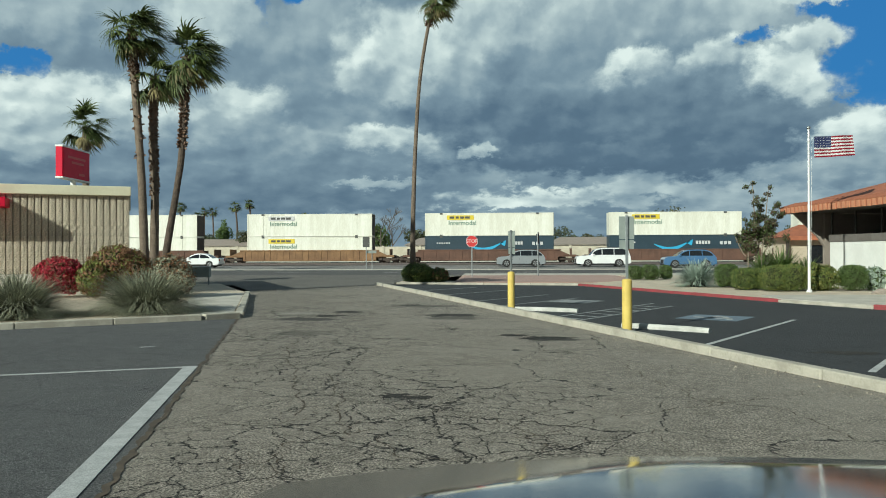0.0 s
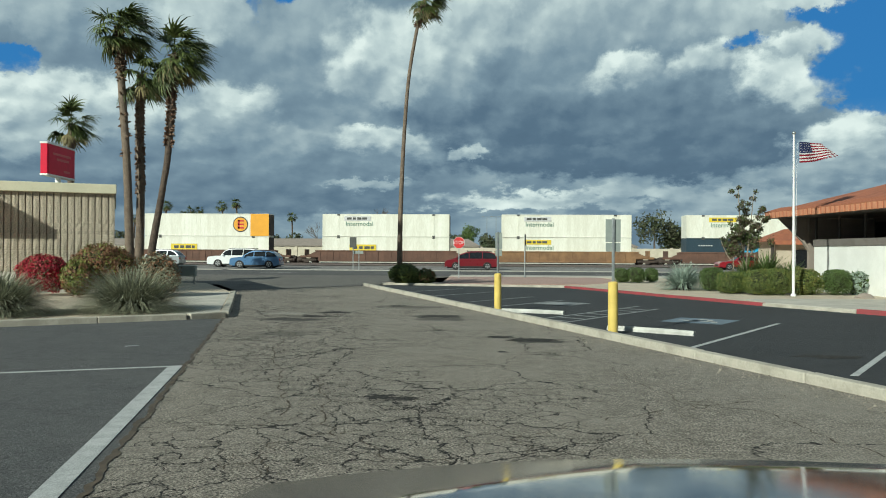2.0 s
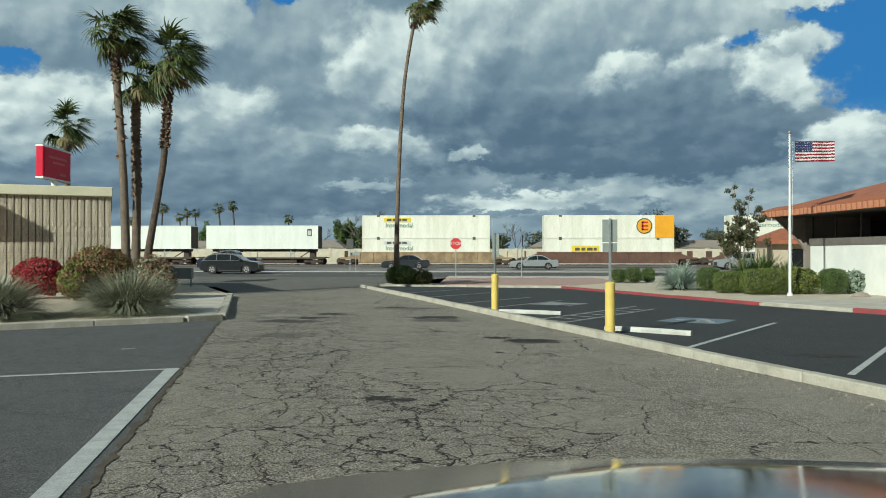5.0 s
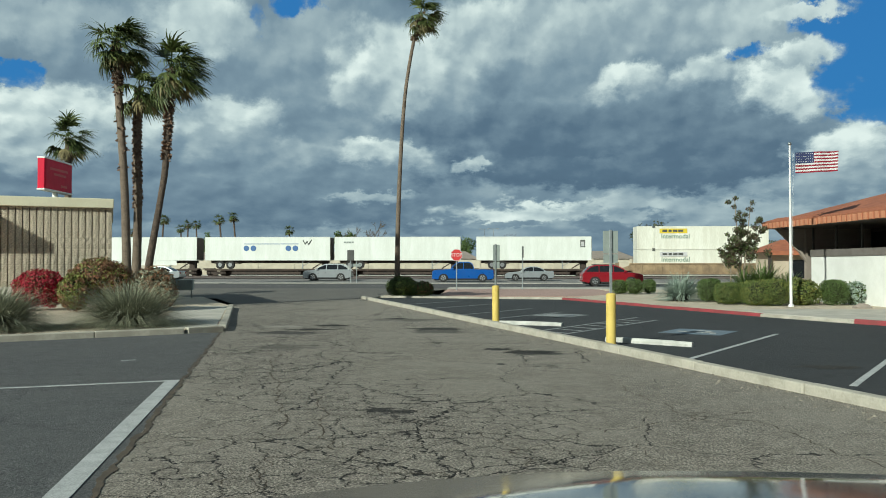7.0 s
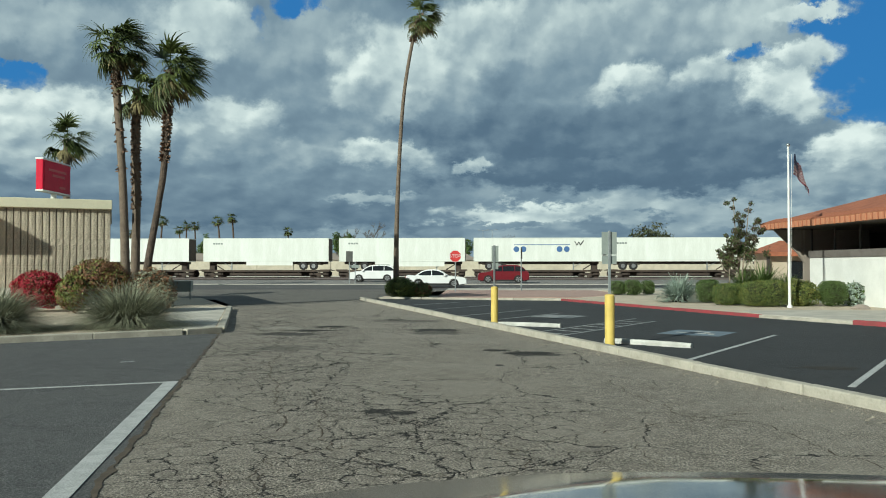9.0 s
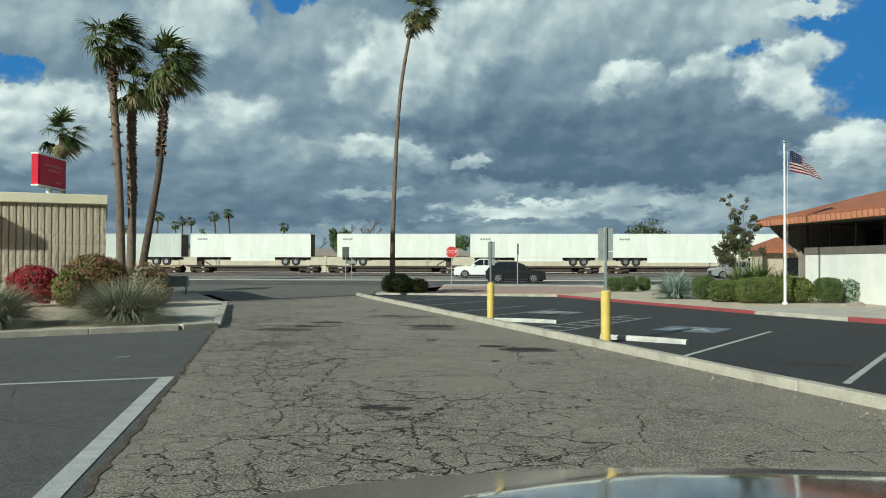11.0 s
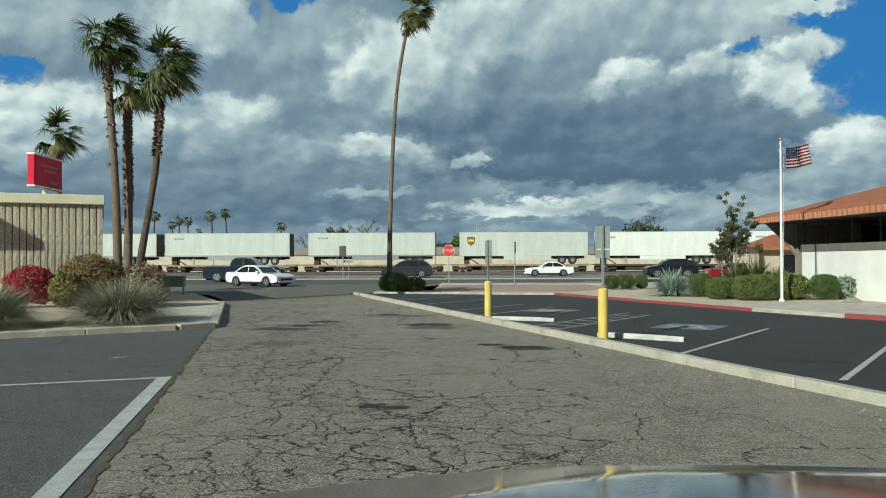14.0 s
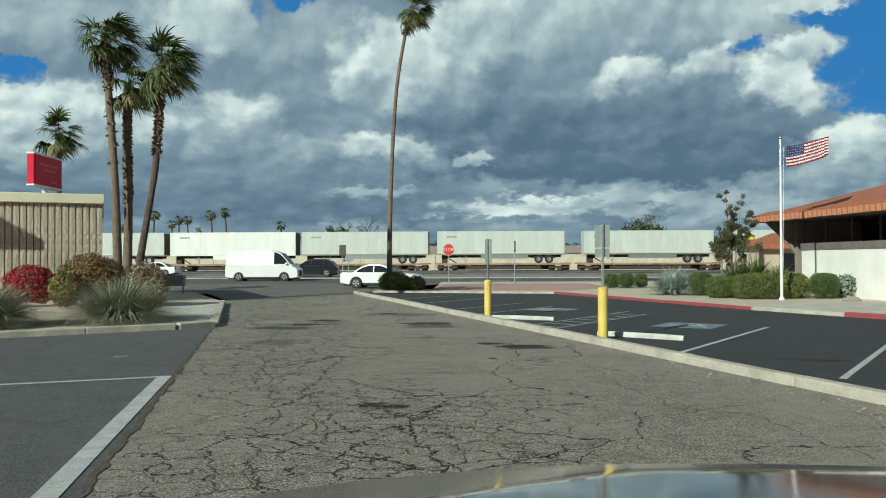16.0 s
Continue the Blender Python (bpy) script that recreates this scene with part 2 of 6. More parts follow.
ROAD_PALE = asphalt("pale_road_asphalt", (.17, .158, .145), (.31, .288, .266), (.26, .242, .225), 0.2, .3, (.15, .6))
CONCRETE = mat("concrete", (.54, .50, .43), (.42, .39, .33), 1.3, .9, bump=.004, bscale=60)
CURB = mat("kerb_concrete", (.50, .46, .38), (.34, .31, .25), 2.2, .92, bump=.006, bscale=40)
PAINT_WHITE = mat("road_paint", (.52, .52, .50), (.30, .30, .29), 5.0, .8, bump=.003, bscale=70, fine=.6)
PAINT_FADED = mat("faded_road_paint", (.36, .37, .36), (.14, .14, .14), 4.0, .85, bump=.003, bscale=70, fine=.6)
PAINT_BLUE = mat("faded_blue_paint", (.17, .23, .28), (.11, .13, .15), 4.0, .85, fine=.6)
RED_CURB = mat("red_kerb_paint", (.34, .05, .06), (.24, .055, .055), 2.5, .75, bump=.004)
SAND = mat("tan_gravel", (.60, .51, .39), (.46, .38, .28), 1.6, .95, bump=.02, bscale=30, fine=.5)
DESERT = mat("bare_earth", (.44, .36, .27), (.33, .27, .20), .25, .95, bump=.03, bscale=5, fine=.4)
BALLAST = mat("railway_ballast", (.20, .15, .125), (.12, .09, .08), .8, .95, bump=.05, bscale=16, fine=.6)
PAVER = mat("pink_paver", (.40, .27, .22), (.31, .21, .18), 1.2, .9, bump=.004, vary=.25)
BLOCK = mat("fluted_block", (.68, .59, .455), (.31, .26, .19), 2.4, .95, bump=.05, bscale=26, fine=.8)
FASCIA = mat("cream_fascia", (.66, .62, .45), (.58, .54, .39), 1.0, .7, bump=.002)
WHITE_WALL = mat("white_stucco", (.80, .79, .74), (.72, .71, .66), 1.0, .9, bump=.004, bscale=90)
TERRACOTTA = mat("terracotta_roof", (.36, .125, .062), (.26, .09, .048), 2.0, .8, bump=.01, bscale=20, vary=.3)
TILE_END = mat("pale_terracotta", (.56, .27, .15), (.46, .20, .11), 3.0, .8, bump=.006, bscale=25)
BROWN = mat("brown_paint", (.055, .042, .035), (.042, .033, .028), 2.0, .7)
TAUPE = mat("taupe_stucco", (.30, .25, .21), (.25, .21, .175), 2.0, .9, bump=.004)
GLASS = mat("dark_glass", (.012, .014, .016), (.018, .020, .022), 1.0, .08, spec=.6)
SIGN_RED = mat("red_sign_face", (.60, .006, .040), (.50, .005, .034), 1.0, .5, spec=.2)
WHITE_METAL = mat("white_painted_metal", (.75, .75, .73), (.66, .66, .64), 2.0, .45)
GALV = mat("galvanised_steel", (.34, .36, .36), (.26, .28, .28), 6.0, .5, .7)
SIGN_BACK = mat("aluminium_sign_back", (.30, .33, .30), (.24, .27, .25), 3.0, .55, .35)
YELLOW = mat("yellow_bollard_paint", (.72, .54, .14), (.62, .45, .11), 3.0, .5, bump=.003)
STOP_RED = mat("stop_sign_red", (.55, .03, .03), (.48, .03, .03), 3.0, .4)
TRUNK = mat("palm_trunk", (.215, .165, .122), (.12, .09, .068), 5.0, .95, bump=.03, bscale=25, fine=.5)
TRUNK_DARK = mat("shaggy_palm_bark", (.145, .105, .078), (.06, .046, .036), 6.0, .95, bump=.05, bscale=22, fine=.5)
FROND = mat("palm_frond", (.130, .160, .048), (.062, .086, .028), 2.0, .55, vary=.9, trans=.3)
FROND_DRY = mat("dry_palm_frond", (.26, .22, .10), (.17, .14, .07), 2.0, .8, vary=.6, trans=.2)
SHEATH = mat("red_brown_leaf_base", (.30, .185, .12), (.12, .072, .050), 6.0, .95, bump=.04, bscale=22, fine=.5)
LEAF = mat("hedge_leaf", (.120, .178, .046), (.075, .115, .030), 3.0, .55, vary=.8, trans=.25)
LEAF_YEL = mat("yellow_green_leaf", (.25, .25, .06), (.13, .165, .036), 3.0, .55, vary=.8, trans=.25)
LEAF_RED = mat("red_leaf", (.46, .020, .050), (.28, .025, .035), 3.0, .55, vary=.8, trans=.25)
LEAF_RUST = mat("rust_leaf", (.25, .105, .058), (.17, .11, .045), 3.0, .6, vary=.8, trans=.2)
LEAF_DARK = mat("dark_tree_leaf", (.070, .085, .040), (.11, .062, .04), 3.0, .6, vary=.8, trans=.2)
LEAF_FAR = mat("far_tree_leaf", (.055, .075, .030), (.085, .085, .045), .4, .7, vary=.7, trans=.15)
LEAF_SILVER = mat("silver_leaf", (.38, .45, .37), (.27, .33, .27), 3.0, .6, vary=.6, trans=.2)
GRASS_GREY = mat("grey_green_blade", (.36, .36, .25), (.16, .165, .11), 3.0, .65, vary=.9, trans=.2)
TWIG = mat("bare_twig", (.13, .11, .09), (.09, .075, .062), 4.0, .9)
BARK = mat("pale_bark", (.33, .27, .20), (.22, .18, .13), 8.0, .9, bump=.01)
# near-black green-brown: the shade inside a shrub, put into the colour
SHADE_CORE = mat("painted_twig_shade", (.045, .05, .022), (.03, .034, .016), 6.0, .95)
SOIL = mat("dark_leaf_litter", (.10, .075, .05), (.06, .045, .03), 6.0, .95)
HOOD = mat("grey_metallic_car_paint", (.33, .34, .345), (.31, .32, .325), 1.0, .09, .95)
BLACK = mat("black_plastic", (.018, .018, .018), (.025, .025, .025), 5.0, .6)
RUBBER = mat("tyre_rubber", (.022, .021, .020), (.034, .032, .030), 5.0, .85)
RIM = mat("alloy_rim", (.48, .48, .48), (.38, .38, .38), 5.0, .35, .8)
STEEL_DARK = mat("dark_railway_steel", (.050, .040, .034), (.085, .060, .046), 4.0, .8, .2)
CAR_ORANGE = mat("weathered_ochre_wagon", (.27, .155, .075), (.17, .095, .05), .7, .85, bump=.01)
CAR_BROWN = mat("weathered_red_brown_wagon", (.15, .08, .055), (.10, .055, .04), .7, .85, bump=.01)
DECK_TAN = mat("weathered_tan_wagon", (.36, .26, .15), (.20, .14, .085), .8, .85)
BOX_WHITE = mat("white_container_paint", (.80, .79, .69), (.66, .64, .53), 1.1, .55, fine=.4, streak=.18)
BOX_GREY = mat("pale_grey_trailer_paint", (.56, .60, .55), (.47, .50, .45), 1.1, .5, fine=.4, streak=.18)
TRAILER_WHITE = mat("white_trailer_paint", (.78, .80, .74), (.68, .70, .63), 1.1, .5, fine=.35, streak=.18)
BOX_NAVY = mat("navy_container_paint", (.030, .055, .075), (.025, .045, .06), .5, .5)
MARK_GREEN = mat("green_marking", (.16, .27, .20), (.20, .30, .23), 2.0, .6)
MARK_YELLOW = mat("yellow_marking", (.72, .55, .04), (.64, .48, .04), 2.0, .6)
MARK_ORANGE = mat("orange_paint", (.78, .36, .02), (.70, .32, .02), 1.0, .55)
MARK_BLUE = mat("blue_marking", (.06, .14, .34), (.07, .15, .30), 2.0, .6)
MARK_CYAN = mat("light_blue_marking", (.05, .38, .62), (.05, .34, .56), 2.0, .6)
MARK_DARK = mat("dark_marking", (.06, .06, .055), (.09, .09, .08), 2.0, .7)
FLAG_RED = mat("flag_red", (.30, .015, .035), (.25, .015, .03), 3.0, .8, trans=.3)
FLAG_WHITE = mat("flag_white", (.75, .74, .72), (.68, .67, .66), 3.0, .8, trans=.3)
FLAG_BLUE = mat("flag_blue", (.03, .04, .11), (.035, .045, .12), 3.0, .8, trans=.2)
LAMP_WHITE = mat("lamp_lens", (.65, .66, .66), (.55, .56, .56), 4.0, .15)
LAMP_RED = mat("tail_lamp_lens", (.35, .015, .015), (.28, .012, .012), 4.0, .2)


# ---- mesh helpers ----
def link(name, bm, material, parent=None, label="", smooth=False):
    me = bpy.data.meshes.new(name)
    bm.to_mesh(me)
    bm.free()
    me.materials.append(material)
    if smooth:
        me.shade_smooth()
    ob = new(name, me)
    if parent:
        ob.parent = parent
    return tagged(ob, label)


part = link


def raw(name, verts, faces, material, parent=None, label="", smooth=False):
    me = bpy.data.meshes.new(name)
    me.from_pydata(verts, [], faces)
    me.materials.append(material)
    if smooth:
        me.shade_smooth()
    ob = new(name, me)
    if parent:
        ob.parent = parent
    return tagged(ob, label)


def empty(name, m, label, category, group="", kind=""):
    ob = new(name)
    ob.matrix_world = m
    return tagged(ob, label, category, group, kind)


def box(bm, x0, x1, y0, y1, z0, z1, bevel=0.0, m=None):
    """A bevelled block in a bmesh."""
    r = bmesh.ops.create_cube(bm, size=1.0)
    vs = r["verts"]
    mm = Matrix.Translation(((x0 + x1) / 2, (y0 + y1) / 2, (z0 + z1) / 2)) @ Matrix.Diagonal((x1 - x0, y1 - y0, z1 - z0, 1))
    bmesh.ops.transform(bm, matrix=(m @ mm) if m else mm, verts=vs)
    if bevel:
        es = list({e for v in vs for e in v.link_edges})
        bmesh.ops.bevel(bm, geom=es, offset=bevel, segments=2, affect="EDGES", profile=0.5)
    return bm


def tube(bm, p0, p1, r0, r1, seg=12):
    a, b = Vector(p0), Vector(p1)
    r = bmesh.ops.create_cone(bm, cap_ends=True, segments=seg, radius1=r0, radius2=r1, depth=(b - a).length)
    q = (b - a).to_track_quat("Z", "Y").to_matrix().to_4x4()
    bmesh.ops.transform(bm, matrix=Matrix.Translation((a + b) / 2) @ q, verts=r["verts"])
    return bm


def B():
    return bmesh.new()


def sheet(name, pts, z, material, label, category, thick=0.0):
    """A flat piece of ground from its outline; with thick, a slab with sides."""
    bm = B()
    vs = [bm.verts.new((x, y, z)) for x, y in pts]
    f = bm.faces.new(vs)
    if f.normal.z < 0 or sum(pts[i - 1][0] * pts[i][1] - pts[i][0] * pts[i - 1][1] for i in range(len(pts))) < 0:
        f.normal_flip()
    if thick:
        r = bmesh.ops.extrude_face_region(bm, geom=[f])
        bmesh.ops.translate(bm, vec=(0, 0, -thick), verts=[v for v in r["geom"] if isinstance(v, bmesh.types.BMVert)])
        bmesh.ops.recalc_face_normals(bm, faces=bm.faces)
    bmesh.ops.triangulate(bm, faces=bm.faces)
    return tagged(link(name, bm, material), label, category, kind="structure")


def strip(bm, a, b, w, z, h=0.004):
    """A flat painted line between two points."""
    d = (Vector(b) - Vector(a)).normalized()
    n = Vector((-d.y, d.x)) * w / 2
    pts = [Vector(a) + n, Vector(b) + n, Vector(b) - n, Vector(a) - n]
    lo = [bm.verts.new((p.x, p.y, z)) for p in pts]
    hi = [bm.verts.new((p.x, p.y, z + h)) for p in pts]
    bm.faces.new(hi[::-1])
    for i in range(4):
        j = (i + 1) % 4
        bm.faces.new((lo[i], lo[j], hi[j], hi[i]))
    bmesh.ops.recalc_face_normals(bm, faces=bm.faces)
    return bm


def kerb(name, a, b, material, label, parent=None, w=0.16, h=0.14, z=-0.02, seg=2.4, group=""):
    """A straight kerb in cast lengths with rounded top edges and open joints."""
    a, b = Vector(a), Vector(b)
    n = max(1, round((b - a).length / seg))
    ang = math.degrees(math.atan2(b.y - a.y, b.x - a.x))
    top = empty(name, pose(a.x, a.y, 0, 0, 0, ang), label, "kerb", kind="structure")
    ln = (b - a).length / n
    bm = box(B(), 0.006, ln - 0.006, -w / 2, w / 2, z, h, 0.022)
    first = part("kerb_stone", bm, material, top)
    for i in range(1, n):
        o = new("kerb_stone", first.data)
        o.parent = top
        o.location = (i * ln, random.uniform(-.008, .008), random.uniform(-.008, .004))
        o.rotation_euler = (0, 0, random.uniform(-.004, .004))
    return top


def words(name, text, size, material, parent, m, label=""):
    """Flat lettering as a mesh, in the built-in font, in the plane of m."""
    cu = bpy.data.curves.new(name, "FONT")
    cu.body, cu.size, cu.extrude, cu.align_x, cu.align_y = text, size, 0.004, "CENTER", "CENTER"
    tmp = bpy.data.objects.new(name, cu)
    scene.collection.objects.link(tmp)
    me = bpy.data.meshes.new_from_object(tmp.evaluated_get(bpy.context.evaluated_depsgraph_get()))
    bpy.data.objects.remove(tmp)
    me.materials.clear()
    me.materials.append(material)
    ob = new(name, me)
    ob.parent = parent
    ob.matrix_local = m
    return tagged(ob, label)


# ---- ground ----
def rise(y):
    """Height of the land: flat, then climbing a little to the railway."""
    return float(np.interp(y, (60, 76, 86, 98, 104, 130), (0.0, 0.12, 0.22, 0.30, 0.30, 0.2)))


def band(name, x0, x1, ys, lift, material, label, category):
    verts, faces = [], []
    for y in ys:
        verts += [(x0, y, rise(y) + lift), (x1, y, rise(y) + lift)]
    faces = [(2 * i, 2 * i + 1, 2 * i + 3, 2 * i + 2) for i in range(len(ys) - 1)]
    return tagged(raw(name, verts, faces, material), label, category, kind="structure")


band("ground", -2500, 2500, (-1500, -60, 0, 57, 60, 76, 86, 98, 104, 130, 400, 3000), -0.05, DESERT, "bare tan desert earth reaching to the horizon", "ground")
band("ballast", -600, 600, (89, 98, 104, 106.1), 0.03, BALLAST, "red-brown ballast and dirt along the railway", "ground")
band("road", -600, 600, (58.5, 60, 71.2), 0.0, ROAD_ASPHALT, "worn grey asphalt of the near carriageway", "road")
band("road_far", -600, 600, (73.2, 76, 86, 87.6), 0.0, ROAD_PALE, "worn pale asphalt of the far carriageway", "road")
bm = B()
for ya, yb in ((71.2, 73.2),):
    for i in range(-60, 60):
        box(bm, i * 10 + .03, i * 10 + 9.97, ya, yb, rise(72) - .1, rise(72) + .03, .008)
tagged(link("median", bm, CONCRETE), "pale concrete median between the carriageways", "median", kind="structure")
lane = B()
for y in (64.3,):
    for i in range(-40, 40):
        strip(lane, (i * 9.0, y), (i * 9.0 + 3, y), .12, rise(y) + .001)
for i in range(-40, 40):
    strip(lane, (i * 9.0, 78.7), (i * 9.0 + 3, 78.7), .12, rise(78.7) + .012)
tagged(link("lane_marking", lane, PAINT_WHITE), "dashed white lane lines on the road", "road marking", kind="structure")


def along(a, b, y):
    return a[0] + (b[0] - a[0]) * (y - a[1]) / (b[1] - a[1])


# driveway between the left planter and the kerb of the lot
KA, KB = (6.62, 3.7), (-5.95, 40.4)
LA, LB = (-1.36, 0.2), (-6.42, 19.6)
LC, LD = (-6.42, 19.6), (-9.6, 30.6)
sheet("driveway", [(10, -8), (along(KA, KB, -6) + 2, -8), KA, KB, (-5.3, 41.5), (-5.25, 44.25), (-2.25, 44.65), (-2.25, 58.6), (-40, 58.6), (-40, 44), (-22, 40), (-13.4, 40),
                   LD, LC, LA, (-0.5, -3), (2, -8)][1:], 0.0, OLD_ASPHALT, "old grey cracked asphalt driveway with worn patches", "driveway")
sheet("side_lot", [(-60, -8), (2, -8), (-0.5, -3), LA, LC, (-7.2, 19.3), (-10.6, 16.9), (-60, 10)], 0.004, SIDE_ASPHALT,
      "dark smooth asphalt of a side parking bay", "parking lot")
sheet("driveway_apron", [(-5.75, 40.2), (-5.3, 41.5), (-5.25, 44.2), (-2.3, 44.6), (-2.3, 58.45), (-39.5, 58.45), (-39.5, 44.2), (-22, 40.2), (-13.4, 40.2), (-10.4, 33.6)], 0.005, APRON,
      "darker smooth asphalt where the driveway meets the street", "driveway")
LOT_EDGE = [KA, KB, (-4.6, 41.3), (4.1, 39.4), (9.15, 26.4), (10.7, 23.3), (13.5, 18.5), (40, -8), (14, -8), (along(KA, KB, -6) + 2, -8)]
sheet("parking_lot", LOT_EDGE, 0.006, LOT_ASPHALT, "dark newly sealed asphalt parking lot", "parking lot")
kerb("lot_kerb", KA, KB, CURB, "worn pale concrete kerb along the driveway", w=.19, h=.14)
kerb("red_kerb", (4.1, 39.3), (9.15, 26.4), RED_CURB, "kerb painted red along the lot", w=.16, h=.11)
kerb("plain_kerb", (9.15, 26.4), (10.7, 23.3), CURB, "plain concrete kerb beside the walkway", w=.16, h=.10)
kerb("red_kerb", (10.7, 23.3), (14.2, 17.2), RED_CURB, "kerb painted red by the building walk", w=.16, h=.14)
kerb("street_kerb", (-5.2, 41.4), (4.1, 39.4), CURB, "low concrete kerb behind the parking lot", w=.16, h=.11)
kerb("planter_kerb", (-10.5, 16.85), (-7.2, 19.2), CURB, "concrete kerb in front of the planting bed", w=.2, h=.15)
kerb("planter_kerb", (-30, 4.0), (-10.5, 16.85), CURB, "concrete kerb in front of the planting bed", w=.2, h=.15)
kerb("planter_kerb", (-7.15, 19.25), (-6.5, 19.95), CURB, "rounded kerb corner of the planting bed", w=.2, h=.15, seg=.9)
kerb("planter_kerb", (-6.5, 20.0), (-9.7, 30.9), CURB, "concrete kerb beside the driveway", w=.2, h=.15)

# painted lines
g = Vector((.545, .838))
bays = ((3.72, 14.35, 6.3), (5.10, 11.2, 6.3), (1.75, 18.95, 6.6), (1.35, 20.1, 6.7), (6.75, 8.1, 6.0), (-1.0, 26.3, 5.5), (-2.3, 30.2, 5.2), (-0.2, 23.9, 5.8), (-3.4, 33.6, 4.6))
for x, y, ln in bays:
    tagged(link("bay_line", strip(B(), (x, y), (x + g.x * ln, y + g.y * ln), .10, .008), PAINT_WHITE if y < 15 else PAINT_FADED),
           "worn white parking bay line", "road marking", "bay lines", "structure")
for i in range(7):
    a = Vector((1.75, 18.95)) + g * (.8 + i * .85)
    b = Vector((1.35, 20.1)) + g * (.3 + i * .85)
    tagged(link("hatch_line", strip(B(), a, b, .09, .008), PAINT_FADED), "faded white hatching between bays", "road marking", "hatching", "structure")
mk = B()
c, u, v = Vector((5.45, 20.2)), Vector((.838, -.545)), g
for a, w, hh in ((c, 1.5, 1.5),):
    strip(mk, a - u * w / 2, a + u * w / 2, hh, .008)
tagged(link("bay_symbol", mk, PAINT_BLUE), "faded blue painted square of an accessible bay", "road marking", kind="structure")
mk = B()
strip(mk, c - u * .5 - v * .1, c + u * .45 - v * .15, .16, .014)
strip(mk, c - u * .1 - v * .5, c - u * .05 + v * .5, .16, .014)
strip(mk, c + u * .1 + v * .35, c + u * .5 - v * .45, .14, .014)
tagged(link("bay_symbol_mark", mk, PAINT_WHITE), "worn white strokes on the blue bay square", "road marking", kind="structure")
c2 = Vector((2.7, 26.8))
mk = strip(B(), c2 - u * .7, c2 + u * .7, 1.4, .008)
tagged(link("bay_symbol", mk, PAINT_FADED), "faded painted square of an accessible bay", "road marking", kind="structure")
tagged(link("bay_line", strip(B(), (-1.79, .6), (-4.38, 11.25), .19, .008), PAINT_WHITE), "broad white line at the edge of the side bay", "road marking", kind="structure")
# ragged open joint between the old and the newer asphalt
rag, ragf = [], []
for i in range(400):
    t = i / 399
    x, y = LA[0] + (LC[0] - LA[0]) * t, LA[1] + (LC[1] - LA[1]) * t
    o = .07 * noise.noise((y * 1.7, 0, 5)) + .035 * noise.noise((y * 7, 3, 0))
    w = max(.006, .03 + .035 * noise.noise((y * 3.1, 8, 0)) + .02 * noise.noise((y * 15, 1, 4)))
    rag += [(x + o - w, y, .0075), (x + o + w, y, .0075)]
    if i:
        ragf.append((2 * i - 2, 2 * i - 1, 2 * i + 1, 2 * i))
tagged(raw("edge_crack", rag, ragf, SOIL), "dark ragged crack along the asphalt edge", "crack", kind="structure")
tagged(link("bay_line", strip(B(), (-4.3, 11.33), (-12.5, 8.1), .09, .008), PAINT_WHITE), "thin white bay line on dark asphalt", "road marking", kind="structure")


tagged(link("bay_line", strip(B(), (-6.18, 13.60), (-6.01, 13.77), .10, .008), PAINT_FADED), "short worn remnant of a white bay line", "road marking", kind="structure")


def blotch(name, x, y, rx, ry, z, material, label, n=90, turn=0.0):
    """An irregular thin patch lying on the asphalt."""
    verts = [(x, y, z + .004)]
    for i in range(n):
        a = i / n * math.tau
        r = .9 + .55 * noise.noise((math.cos(a) * 1.7 + x, math.sin(a) * 1.7 + y, 3.1)) + .5 * noise.noise((math.cos(a) * 5 + x, math.sin(a) * 5 + y, 9.1)) + random.uniform(-.12, .12)
        px, py = rx * r * math.cos(a), ry * r * math.sin(a)
        verts.append((x + px * math.cos(turn) - py * math.sin(turn), y + px * math.sin(turn) + py * math.cos(turn), z + .003))
    faces = [(0, 1 + i, 1 + (i + 1) % n) for i in range(n)]
    return tagged(raw(name, verts, faces, material), label, "asphalt patch", kind="structure")


DARK_PATCH = asphalt("broken_asphalt", (.014, .013, .012), (.085, .076, .065), (.06, .055, .048), 1.0, .6, (2., 6.))
PALE_PATCH = mat("worn_cement_patch", (.36, .33, .28), (.24, .22, .19), 3, .95, bump=.01)
blotch("pothole", -1.15, 9.15, .17, .16, .0, DARK_PATCH, "shallow dark pothole in the asphalt")
blotch("pothole", -.86, 9.05, .15, .10, .0, DARK_PATCH, "shallow dark pothole in the asphalt")
blotch("asphalt_patch", 1.0, 15.4, .55, .32, .0, DARK_PATCH, "dark broken patch in the asphalt")
blotch("asphalt_patch", .35, 15.9, .3, .2, .0, DARK_PATCH, "dark broken patch in the asphalt")
blotch("asphalt_patch", -1.15, 21.0, .75, .5, .0, DARK_PATCH, "dark patched hole in the asphalt")
blotch("asphalt_patch", -5.2, 21.5, .7, .28, .0, PALE_PATCH, "pale cement patch in the asphalt")
blotch("asphalt_patch", -4.4, 20.6, .7, .35, .0, DARK_PATCH, "dark broken patch in the asphalt")
blotch("asphalt_patch", -4.1, 22.0, .55, .35, .0, DARK_PATCH, "dark broken patch in the asphalt")
blotch("asphalt_patch", -2.6, 24.9, .4, .3, .0, DARK_PATCH, "dark broken patch in the asphalt")
blotch("oil_stain", 5.7, 13.3, .5, .3, .007, DARK_PATCH, "dark oil stain on the sealed asphalt")

